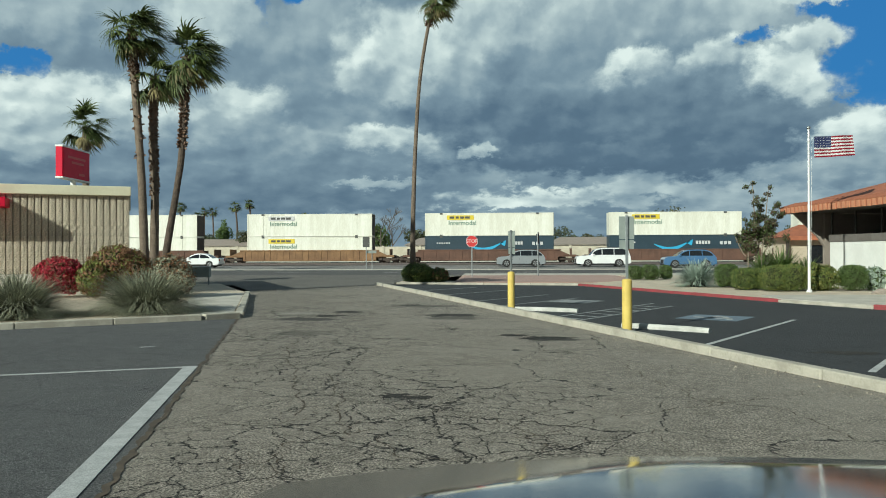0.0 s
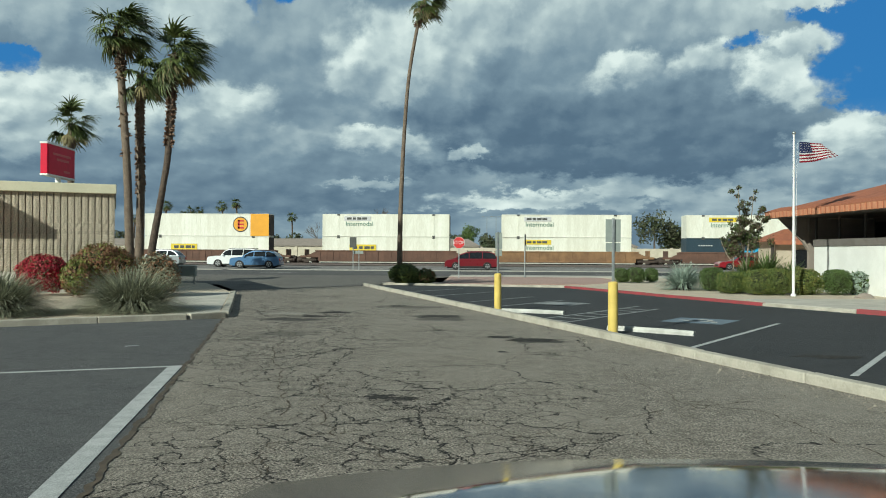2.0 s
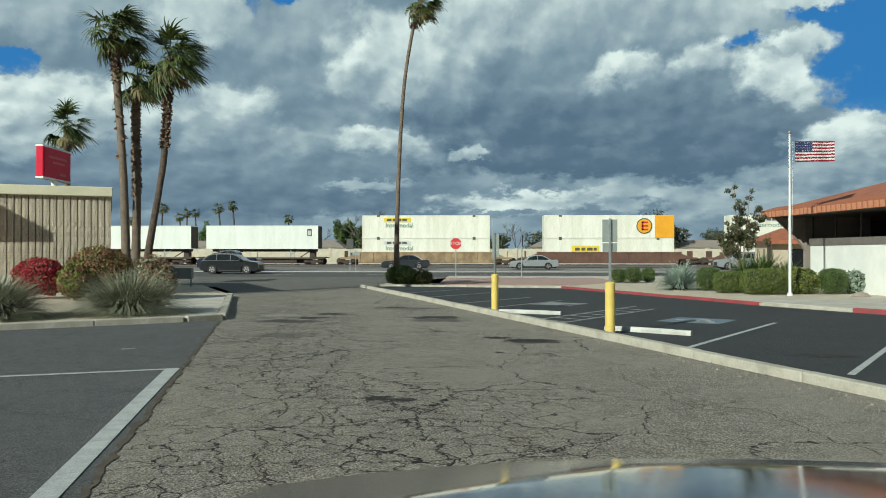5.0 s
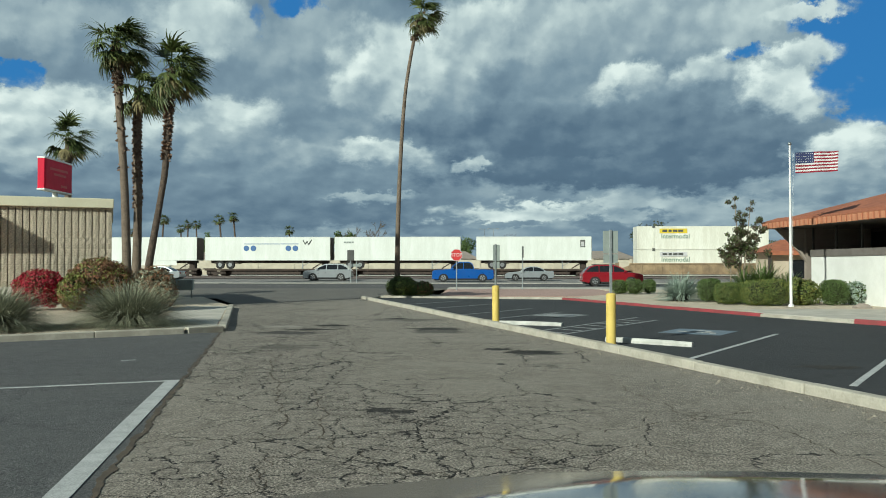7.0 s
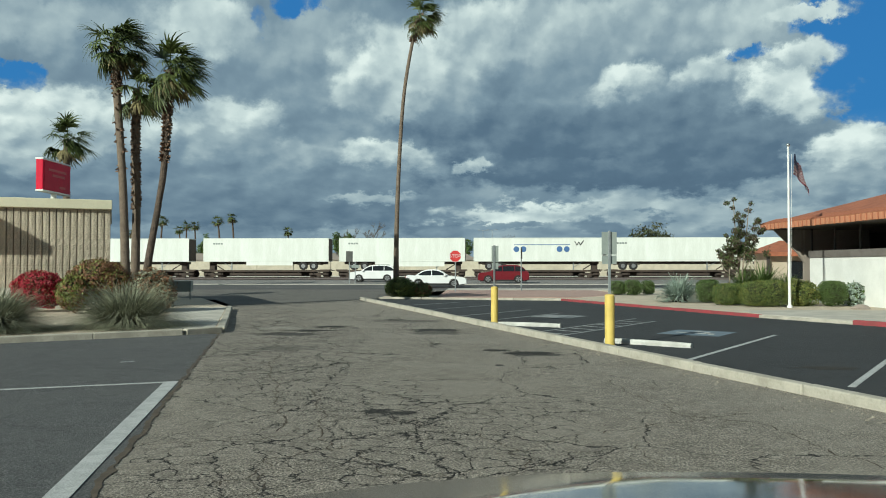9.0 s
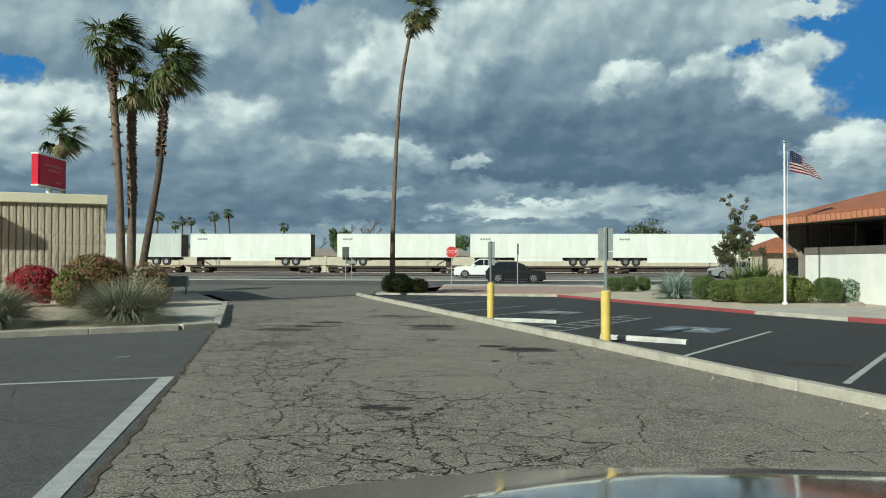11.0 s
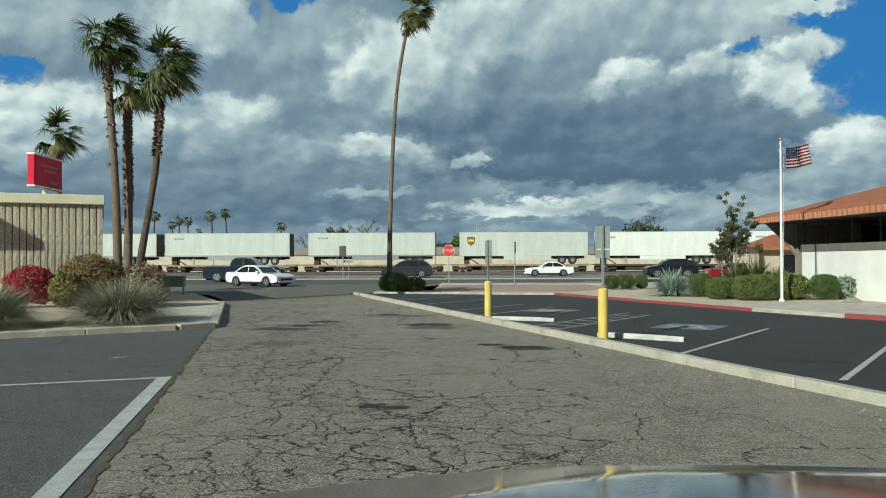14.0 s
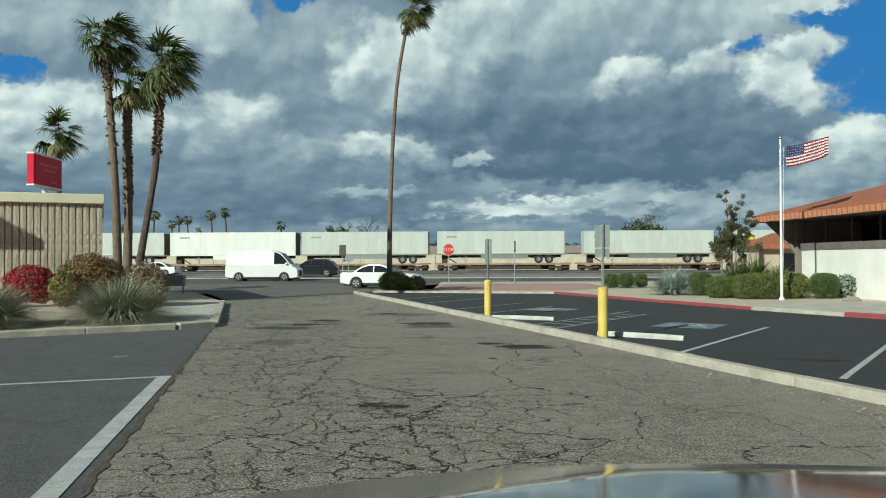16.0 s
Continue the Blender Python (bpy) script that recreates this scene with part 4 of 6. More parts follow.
# ---- plants ----
def trunk_mesh(name, pts, radii, material, parent, seg=12, rough=0.05, label=""):
    """A tapered trunk along a curve, with uneven rings."""
    P = [Vector(p) for p in pts]
    n = 10 * (len(P) - 1)
    verts, faces = [], []
    for i in range(n + 1):
        f = i / n * (len(P) - 1)
        j = min(int(f), len(P) - 2)
        w = f - j
        p0, p1, p2, p3 = P[max(j - 1, 0)], P[j], P[j + 1], P[min(j + 2, len(P) - 1)]
        c = .5 * (2 * p1 + (p2 - p0) * w + (2 * p0 - 5 * p1 + 4 * p2 - p3) * w * w + (3 * p1 - p0 - 3 * p2 + p3) * w ** 3)
        r = radii[j] + (radii[j + 1] - radii[j]) * w
        for s in range(seg):
            a = s / seg * math.tau
            k2 = r * (1 + rough * noise.noise((math.cos(a) * 2, math.sin(a) * 2, i * 1.3)) + rough * (.5 if i % 2 else -.2))
            verts.append((c.x + k2 * math.cos(a), c.y + k2 * math.sin(a), c.z))
    for i in range(n):
        for s in range(seg):
            a, b = i * seg + s, i * seg + (s + 1) % seg
            faces.append((a, b, b + seg, a + seg))
    faces.append(tuple(range((n) * seg, (n + 1) * seg)))
    return raw(name, verts, faces, material, parent, label, True)


def fan_crown(name, at, size, fronds, material, parent, rng, wind=(.3, .1), droop=.5, up=(-.5, 1.0), label=""):
    """A crown of fan leaves: stalks that end in folded fans with hanging tips."""
    verts, faces = [], []

    def blade(p, d, ln, w, side, sag):
        steps = 4
        base = len(verts)
        q = Vector(p)
        dd = Vector(d)
        for s in range(steps + 1):
            ww = w * (1 - (s / steps) ** 1.6) + .004
            verts.append(tuple(q - side * ww))
            verts.append(tuple(q + side * ww))
            dd = (dd + Vector((wind[0] * .22, wind[1] * .22, -sag * .36 * (s + .4)))).normalized()
            q = q + dd * (ln / steps)
        for s in range(steps):
            a = base + 2 * s
            faces.append((a, a + 1, a + 3, a + 2))

    for f in range(fronds):
        az = rng.uniform(0, math.tau)
        e = up[0] + (up[1] - up[0]) * ((f + rng.random()) / fronds)
        d = Vector((math.cos(az) * math.cos(e), math.sin(az) * math.cos(e), math.sin(e)))
        d = (d + Vector((wind[0], wind[1], 0)) * .55).normalized()
        side = d.cross(Vector((0, 0, 1)))
        side = side.normalized() if side.length > .1 else Vector((1, 0, 0))
        nrm = side.cross(d)
        ln = size * rng.uniform(.30, .58)
        p0 = Vector(at)
        mid = p0 + d * ln * .55 + Vector((0, 0, -.03 * size))
        tip = p0 + d * ln + Vector((0, 0, -.12 * size * max(0, math.cos(e))))
        for a, b in ((p0, mid), (mid, tip)):
            i0 = len(verts)
            for q in (a, b):
                verts.append(tuple(q - side * .016 * size / 1.6))
                verts.append(tuple(q + side * .016 * size / 1.6))
            faces.append((i0, i0 + 1, i0 + 3, i0 + 2))
        nb = 17
        dd = (tip - mid).normalized()
        for b in range(nb):
            t = (b / (nb - 1) - .5) * 2
            ang = t * 1.3 + rng.uniform(-.09, .09)
            bd = dd * math.cos(ang) + side * math.sin(ang) + nrm * (.25 * (1 - abs(t)) + rng.uniform(-.18, .12))
            bl = size * rng.uniform(.42, .66) * (1 - .3 * abs(t))
            blade(tip, bd.normalized(), bl, .025 * size, (dd * -math.sin(ang) + side * math.cos(ang)).normalized(), droop * rng.uniform(.5, 1.3))
    return raw(name, verts, faces, material, parent, label, True)


def stubs(name, pts, n, ln, material, parent, rng, label=""):
    """Old leaf bases that stick out round a trunk between two heights."""
    verts, faces = [], []
    P = [Vector(p) for p in pts]
    for i in range(n):
        f = rng.random() * (len(P) - 1)
        j = min(int(f), len(P) - 2)
        c = P[j].lerp(P[j + 1], f - j)
        a = rng.uniform(0, math.tau)
        d = Vector((math.cos(a), math.sin(a), rng.uniform(-.5, .7))).normalized()
        s = Vector((-math.sin(a), math.cos(a), 0)) * .05
        q0, q1 = c + d * .10, c + d * (.18 + ln * rng.random())
        i0 = len(verts)
        verts.extend([tuple(q0 - s), tuple(q0 + s), tuple(q1 + s * .5), tuple(q1 - s * .5), tuple(q0 + Vector((0, 0, .09))), tuple(q1 + Vector((0, 0, .04)))])
        faces.extend([(i0, i0 + 1, i0 + 2, i0 + 3), (i0, i0 + 4, i0 + 5, i0 + 3), (i0 + 1, i0 + 4, i0 + 5, i0 + 2)])
    return tagged(raw(name, verts, faces, material, parent, label, True), kind="stuff")


def palm(pts, radii, size, fronds, seed, label, trunk_mat=TRUNK, shag=(), wind=(.3, .1), skirt=6, up=(-.75, 1.05)):
    rng = random.Random(seed)
    p0 = Vector(pts[0])
    top = empty("palm_tree", Matrix.Translation(p0), label, "palm tree")
    loc = [Vector(p) - p0 for p in pts]
    trunk_mesh("trunk", loc, radii, trunk_mat, top)
    for a, b, n, ln in shag:
        stubs("leaf_base_sheath", loc[a:b + 1], n, ln, SHEATH, top, rng, "shaggy brown old leaf bases")
    c = loc[-1] + Vector((0, 0, .05))
    fan_crown("crown", c, size, fronds, FROND, top, rng, wind, .42, up)
    if skirt:
        fan_crown("dry_fronds", c - Vector((0, 0, .12 * size)), size * .8, skirt, FROND_DRY, top, rng, (wind[0] * .6, wind[1] * .6), .9, (-1.0, -.25), "dry hanging fronds")
    return top


palm([(-13.45, 30.0, .05), (-13.5, 30.0, 2.5), (-13.62, 30.0, 5.2), (-13.85, 30.0, 8.2), (-13.98, 30.0, 10.25)], [.19, .16, .145, .14, .16], 1.75, 48, 3,
     "tall fan palm with a pale trunk and windblown green crown", TRUNK, ((3, 4, 260, .08), (2, 3, 40, .10)), (.95, -.1))
palm([(-13.43, 30.7, .05), (-13.36, 30.7, 3.9), (-13.40, 30.7, 5.4), (-13.42, 30.7, 7.0), (-13.34, 30.7, 8.6)], [.19, .15, .15, .16, .17], 1.6, 30, 5,
     "fan palm with shaggy brown leaf bases on its trunk", TRUNK, ((1, 4, 560, .05),), (.75, .05), 6)
palm([(-12.85, 30.0, .05), (-12.56, 30.0, 2.0), (-12.18, 30.0, 4.2), (-11.98, 30.0, 5.7), (-11.80, 30.0, 9.2)], [.17, .14, .12, .125, .16], 1.75, 48, 8,
     "leaning fan palm with a dark trunk and windblown crown", TRUNK_DARK, ((3, 4, 420, .06),), (1.0, 0), 9)
palm([(-4.42, 43.0, .05), (-4.40, 43, 3.5), (-4.25, 43, 7.5), (-4.0, 43, 11.0), (-3.55, 43, 13.8), (-3.15, 43, 15.3)], [.17, .125, .105, .095, .092, .11], 1.5, 34, 11,
     "very tall slender fan palm beside the driveway mouth", TRUNK, ((4, 5, 60, .08),), (.9, 0), 9, (-.8, 1.2))
palm([(-31.6, 60, 0), (-31.6, 60, 6), (-31.6, 60, 11.5)], [.3, .24, .25], 2.5, 32, 14, "stout fan palm behind the low building", TRUNK, ((1, 2, 60, .2),), (.8, 0), 10)
far = [(-88.3, 220, 16.0, 21), (-72.6, 220, 16.0, 22), (-68.6, 220, 16.8, 23), (-93.5, 260, 16.7, 24), (-96.2, 260, 16.8, 25), (-98.7, 260, 15.4, 26), (-62.4, 260, 14.8, 27), (-106, 240, 13.5, 28)]
for x, y, h, sd in far:
    rng = random.Random(sd)
    palm([(x, y, .2), (x + rng.uniform(-.6, .6), y, h * .5), (x, y, h - 1.3)], [.35, .25, .22], 2.3, 26, sd, "far fan palm beyond the railway", TRUNK_DARK, (), (.3, 0), 6)


def leaves(name, blobs, n, size, material, parent, seed, label="", jitter=.25, flat=.0):
    """Small folded leaves spread through the outer part of lumpy ellipsoids."""
    rng = random.Random(seed)
    verts, faces = [], []
    wts = [b[3] * b[4] + b[3] * b[5] for b in blobs]
    for _ in range(n):
        cx, cy, cz, rx, ry, rz = rng.choices(blobs, wts)[0]
        d = Vector((rng.gauss(0, 1), rng.gauss(0, 1), rng.gauss(0, 1))).normalized()
        if jitter <= .15:
            d = d * (.90 / (abs(d.x) ** 4 + abs(d.y) ** 4 + abs(d.z) ** 4) ** .25)
        lump = 1 + jitter * noise.noise((d.x * 2.3 + cx * 3, d.y * 2.3 + cy, d.z * 2.3 + seed))
        r = lump * (1 - abs(rng.gauss(0, .16)))
        p = Vector((cx + d.x * rx * r, cy + d.y * ry * r, max(cz + d.z * rz * r, .02)))
        s = size * rng.uniform(.6, 1.35)
        a = Vector((rng.gauss(0, 1), rng.gauss(0, 1), rng.gauss(0, 1) + .3)).normalized()
        nr = (d * (1 - flat) + Vector((rng.gauss(0, .6), rng.gauss(0, .6), rng.gauss(0, .6)))).normalized()
        u = nr.cross(a)
        if u.length < .05:
            continue
        u.normalize()
        v = nr.cross(u)
        i0 = len(verts)
        verts.extend([tuple(p - v * s), tuple(p + u * s * .42 + nr * s * .12), tuple(p + v * s), tuple(p - u * s * .42 + nr * s * .12)])
        faces.extend([(i0, i0 + 1, i0 + 2), (i0, i0 + 2, i0 + 3)])
    return raw(name, verts, faces, material, parent, label, True)


def core(name, blobs, k, material, parent):
    """A solid lump inside a shrub; its dark material paints the shade among the twigs."""
    bm = B()
    for cx, cy, cz, rx, ry, rz in blobs:
        r = bmesh.ops.create_icosphere(bm, subdivisions=3, radius=1.0)
        for v in r["verts"]:
            d = v.co.copy()
            q = k * (1 + .25 * noise.noise(d * 2.5 + Vector((cx, cy, cz))))
            v.co = Vector((cx + d.x * rx * q, cy + d.y * ry * q, max(cz + d.z * rz * q, 0)))
    return part(name, bm, material, parent)


def shrub(x, y, z, blobs, n, size, layers, seed, label, group="", flat=0.0, jitter=.25):
    top = empty("shrub", Matrix.Translation((x, y, z)), label, "shrub", group)
    core("shade_core", blobs, .74, SHADE_CORE, top)
    for i, (material, share) in enumerate(layers):
        leaves("foliage", blobs, int(n * 1.5 * share), size, material, top, seed + i, "", jitter, flat)
    return top


# planting bed beside the driveway
shrub(-15.4, 27.3, .1, [(0, 0, .88, .72, .7, .56), (.35, .2, .72, .55, .6, .62), (-.35, .1, .7, .55, .6, .6)], 9000, .05, ((LEAF_RED, .8), (LEAF_RUST, .2)), 31, "bright red-leaved shrub in the gravel bed")
shrub(-13.2, 27.0, .1, [(0, .2, 1.12, .92, .8, .72), (-.45, .1, .9, .62, .6, .72), (.5, .2, .95, .66, .6, .74)], 11000, .05, ((LEAF_RUST, .72), (LEAF_YEL, .28)), 33, "rust-tipped rounded shrub in the gravel bed")
shrub(-13.62, 26.35, .1, [(0, 0, .66, .55, .45, .6)], 3600, .05, ((LEAF_YEL, .6), (LEAF_RUST, .4)), 35, "yellow-green low shrub before a rust shrub")
shrub(-11.45, 27.6, .1, [(0, 0, .78, .85, .7, .72), (.45, -.3, .55, .5, .5, .5)], 5200, .05, ((LEAF_RUST, .5), (GRASS_GREY, .5)), 37, "brown-green low shrub beside the palms")


def clump(x, y, z, r, h, n, seed, material, label, category="ornamental grass", w=.007, spread=1.25):
    """A mound of arching narrow blades."""
    rng = random.Random(seed)
    top = empty("grass_clump", Matrix.Translation((x, y, z)), label, category)
    verts, faces = [], []
    for _ in range(n):
        az = rng.uniform(0, math.tau)
        th = math.acos(rng.uniform(-.12, 1.0)) * min(1.0, .72 * spread)
        d = Vector((math.cos(az) * math.sin(th), math.sin(az) * math.sin(th), math.cos(th)))
        p = Vector((math.cos(az) * .3 * r * math.sin(th) + rng.gauss(0, .08 * r), math.sin(az) * .3 * r * math.sin(th) + rng.gauss(0, .08 * r), rng.uniform(.05, .3) * h))
        ln = math.hypot(r * math.sin(th), h * math.cos(th)) * rng.uniform(.55, 1.0)
        side = Vector((-math.sin(az), math.cos(az), 0))
        i0 = len(verts)
        for s in range(5):
            ww = w * (1 - s / 6.0)
            verts.extend([tuple(p - side * ww), tuple(p + side * ww)])
            d = (d + Vector((rng.gauss(0, .05), rng.gauss(0, .05), -.10 * s * rng.uniform(.4, 1.2)))).normalized()
            p = p + d * ln / 4
            if p.z < .02:
                p.z = .02
        for s in range(4):
            faces.append((i0 + 2 * s, i0 + 2 * s + 1, i0 + 2 * s + 3, i0 + 2 * s + 2))
    raw("blade_tuft", verts, faces, material, top)
    bm = bmesh.new()
    bmesh.ops.create_icosphere(bm, subdivisions=2, radius=1)
    for v in bm.verts:
        v.co = Vector((v.co.x * r * .3, v.co.y * r * .3, max(0, v.co.z * h * .3)))
    part("crown_base", bm, SOIL, top)
    return top


clump(-9.2, 20.6, .1, 1.65, 1.0, 3600, 41, GRASS_GREY, "large mound of grey-green arching blades", w=.010, spread=1.4)
clump(-11.75, 18.9, .1, 1.45, .95, 3200, 43, GRASS_GREY, "mound of grey-green arching blades near the kerb", w=.013, spread=1.4)

# island at the driveway mouth
shrub(-4.2, 42.9, .05, [(0, 0, .5, .85, .7, .55), (.5, .1, .4, .5, .5, .45)], 7500, .04, ((LEAF, .7), (LEAF_YEL, .3)), 45, "round green shrub at the foot of a tall palm")
shrub(-3.0, 43.1, .05, [(0, 0, .35, .55, .5, .42)], 1900, .05, ((LEAF_RUST, .35), (LEAF, .65)), 46, "small brownish shrub beside a round green one")

# gravel bed beside the building
HEDGES = [(7.7, 44.6, .45, .42), (8.45, 44.4, .50, .45), (9.55, 45.6, .38, .42)]
for i, (x, y, r, hh) in enumerate(HEDGES):
    shrub(x, y, .09, [(0, 0, hh, r, r, hh), (r * .3, 0, hh * .9, r * .8, r * .9, hh * .9)], 3600, .028, ((LEAF, 1.0),), 51 + i, "small clipped dark green hedge ball", "hedge balls", .4, .12)
clump(9.0, 36.2, .09, 1.15, 1.15, 1100, 55, LEAF_SILVER, "silvery rosette of stiff narrow leaves", "succulent", .022, 1.4)
shrub(9.95, 35.2, .09, [(0, 0, .52, .52, .5, .53), (.12, .1, .56, .48, .45, .5)], 5600, .03, ((LEAF, 1.0),), 57, "clipped dark green shrub in the gravel bed", "", .4, .12)
shrub(10.15, 32.9, .09, [(-.1, 0, .46, .55, .5, .47), (.25, .1, .46, .5, .5, .46)], 8600, .03, ((LEAF, .6), (LEAF_YEL, .4)), 59, "broad clipped green shrub by the kerb", "", .3, .15)
shrub(11.15, 31.9, .09, [(-.25, 0, .52, .65, .55, .54), (.35, 0, .54, .6, .55, .55)], 8600, .03, ((LEAF_YEL, .6), (LEAF, .4)), 61, "sunlit yellow-green shrub beside the flagpole", "", .3, .15)
shrub(12.75, 32.4, .09, [(0, 0, .5, .8, .5, .55)], 3400, .05, ((LEAF_YEL, .8), (LEAF, .2)), 63, "low yellow-green shrub behind the flagpole")
shrub(14.0, 32.3, .09, [(0, 0, .52, .58, .52, .54), (0, 0, .58, .54, .5, .47)], 6200, .028, ((LEAF, 1.0),), 65, "round clipped dark green shrub before the white wall", "", .4, .1)
shrub(15.0, 32.6, .09, [(0, 0, .45, .42, .4, .5)], 1200, .06, ((LEAF_SILVER, .8), (LEAF, .2)), 67, "loose grey-green shrub against the white wall", "", 0, .5)
for i, (x, y, z, r, h) in enumerate(((12.0, 34.4, 1.0, 1.1, 1.1), (12.8, 34.0, .55, 1.0, 1.0), (11.4, 34.9, .6, .9, 1.1))):
    top = clump(x, y, .09 + z * .6, r, h, 520, 70 + i, LEAF, "spiky green yucca with sword leaves", "yucca", .022, 1.5)
    part("stem", tube(B(), (0, 0, -z * .6), (0, 0, .05), .10, .08, 10), BARK, top)


def young_tree(x, y, h, label):
    rng = random.Random(81)
    top = empty("young_tree", Matrix.Translation((x, y, .09)), label, "tree")
    stems = []
    for i, (dx, dy, hh) in enumerate(((-.29, 0, 1.0), (.39, -.1, .93), (.9, .1, .74), (-1.1, 0, .50), (.05, .2, .72), (-.6, -.1, .62))):
        p = [(0, 0, 0), (dx * .15, dy, h * .25), (dx * .6, dy * .5, h * hh * .6), (dx, dy, h * hh)]
        trunk_mesh("limb" if i else "trunk", p, [.07 if i == 0 else .045, .045, .028, .01], BARK, top, 8)
        stems.append(p)
    blobs = []
    for p in stems:
        for q in range(11):
            f = .34 + .064 * q
            c = Vector(p[1]).lerp(Vector(p[3]), f)
            r = .32 - .15 * max(0, f - .45) / .55
            blobs.append((c.x + rng.gauss(0, .75) * r, c.y + rng.gauss(0, .6) * r, c.z + rng.gauss(0, .06), r * rng.uniform(.45, .8), r * .6, r * rng.uniform(.4, .7)))
    leaves("crown", blobs, 7500, .05, LEAF_DARK, top, 83, "", .9)
    leaves("crown", blobs, 2600, .05, LEAF, top, 84, "", .9)
    part("stake", tube(B(), (-.45, .1, 0), (-.45, .1, 1.6), .03, .03, 8), BARK, top)
    part("stake", tube(B(), (.5, .1, 0), (.5, .1, 1.6), .03, .03, 8), BARK, top)


young_tree(11.87, 36.8, 4.72, "young tree with reddish dark leaves and pale stems")


# beyond the railway
def far_tree(x, y, h, w, seed, material, label, n=1500, size=.3):
    rng = random.Random(seed)
    top = empty("far_tree", Matrix.Translation((x, y, .2)), label, "tree")
    trunk_mesh("trunk", [(0, 0, 0), (rng.uniform(-.2, .2), 0, h * .3), (rng.uniform(-.4, .4), 0, h * .6)], [.22, .16, .08], TWIG, top, 8)
    blobs = [(rng.uniform(-.6, .6) * w, rng.uniform(-.5, .5) * w, h * rng.uniform(.42, .8), w * rng.uniform(.25, .5), w * .4, h * rng.uniform(.12, .22)) for _ in range(9)]
    leaves("crown", blobs, n, size, material, top, seed, "", .5)


def bare_tree(x, y, h, seed, label):
    rng = random.Random(seed)
    top = empty("bare_tree", Matrix.Translation((x, y, .2)), label, "tree")
    bm = B()

    def grow(p, d, ln, r, depth):
        q = p + d * ln
        tube(bm, p, q, r, r * .65, 5)
        if depth:
            for _ in range(3 if depth > 1 else 4):
                nd = (d + Vector((rng.gauss(0, .42), rng.gauss(0, .42), rng.gauss(.1, .25)))).normalized()
                grow(q, nd, ln * rng.uniform(.6, .85), r * .6, depth - 1)

    grow(Vector((0, 0, 0)), Vector((0, 0, 1)), h * .3, h * .018, 4)
    part("branch", bm, TWIG, top)


for i, (x, y, h, w) in enumerate(((30, 140, 10.4, 4.4), (34, 142, 8.2, 3.6), (-46, 150, 7, 4), (-38, 150, 5.5, 4), (-13, 150, 6.2, 4.5), (-6, 155, 5.4, 4), (3, 150, 5.6, 4.0), (12, 150, 6.2, 5), (20, 160, 5.4, 4),
                                   (46, 150, 6.5, 5), (58, 150, 7, 5), (-60, 160, 6, 5), (-75, 160, 6.5, 5), (-90, 165, 6, 5), (70, 160, 6, 5), (-25, 165, 5.8, 4.5))):
    far_tree(x, y, h, w, 100 + i, LEAF_FAR, "olive-green tree beyond the railway")
for i, (x, y, h, w) in enumerate(((-26.5, 150, 9.5, 1.6), (-24.6, 152, 8.6, 1.9), (-22.0, 151, 8.2, 2.2), (-52, 152, 8.5, 2.0), (-2, 152, 7.8, 2.2), (50, 152, 8, 2.4))):
    far_tree(x, y, h, w, 120 + i, LEAF, "dark green upright tree beyond the railway", 1500, .22)
for i, (x, y, h) in enumerate(((-21.5, 150, 11.5), (-19.0, 148, 9.0), (-30, 150, 8.5), (7, 150, 8.0), (-24.5, 152, 8.5))):
    bare_tree(x, y, h, 140 + i, "leafless grey-brown tree beyond the railway")
PALE_DIRT = mat("pale_dirt", (.70, .66, .55), (.58, .54, .44), .4, .95, bump=.01)
wall = B()
for i in range(-40, 40):
    box(wall, i * 6 + .02, i * 6 + 5.98, 128, 128.3, 0, 2.6, .02)
    box(wall, i * 6 - .2, i * 6 + .2, 127.9, 128.4, 0, 2.75, .02)
tagged(link("boundary_wall", wall, mat("tan_block_wall", (.50, .45, .355), (.41, .365, .285), 1.2, .95, bump=.01)), "pale tan block wall beyond the railway", "wall", kind="structure")
band("berm", -600, 600, (106.2, 112, 127), .03, PALE_DIRT, "sunlit pale dirt beyond the tracks", "ground")


def house(x, y, w, d, h, label):
    top = empty("far_house", pose(x, y, .2), label, "house")
    part("wall", box(B(), -w / 2, w / 2, 0, d, 0, h), WHITE_WALL, top)
    raw("roof", [(-w / 2 - .5, -.5, h), (w / 2 + .5, -.5, h), (w / 2 + .5, d + .5, h), (-w / 2 - .5, d + .5, h), (-w / 2 + 2, d / 2, h + 1.4), (w / 2 - 2, d / 2, h + 1.4)],
        [(0, 1, 5, 4), (1, 2, 5), (2, 3, 4, 5), (3, 0, 4), (3, 2, 1, 0)], TAUPE, top)
    for i in range(3):
        part("window", box(B(), -w / 2 + 1.5 + i * w / 3.2, -w / 2 + 2.7 + i * w / 3.2, -.05, -.01, 1, 2.1), GLASS, top)


for i, (x, y) in enumerate(((-70, 150), (-50, 146), (-34, 142), (-8, 140), (18, 138), (44, 142), (66, 146))):
    house(x, y, 15 + (i % 3) * 2, 9, 2.7, "low pale house beyond the railway wall")


def lamp_mast(x, y, h):
    top = empty("street_lamp", pose(x, y, .2), "far street lamp on a thin mast", "street lamp")
    part("mast", tube(B(), (0, 0, 0), (0, 0, h), .12, .07, 8), GALV, top)
    part("arm", tube(B(), (-1.2, 0, h), (1.2, 0, h), .05, .05, 6), GALV, top)
    part("lamp_head", box(B(), -1.7, -1.0, -.2, .2, h - .05, h + .15, .03), GALV, top)
    part("lamp_head", box(B(), 1.0, 1.7, -.2, .2, h - .05, h + .15, .03), GALV, top)


lamp_mast(4.6, 260, 13.5)
lamp_mast(1.6, 255, 13.2)

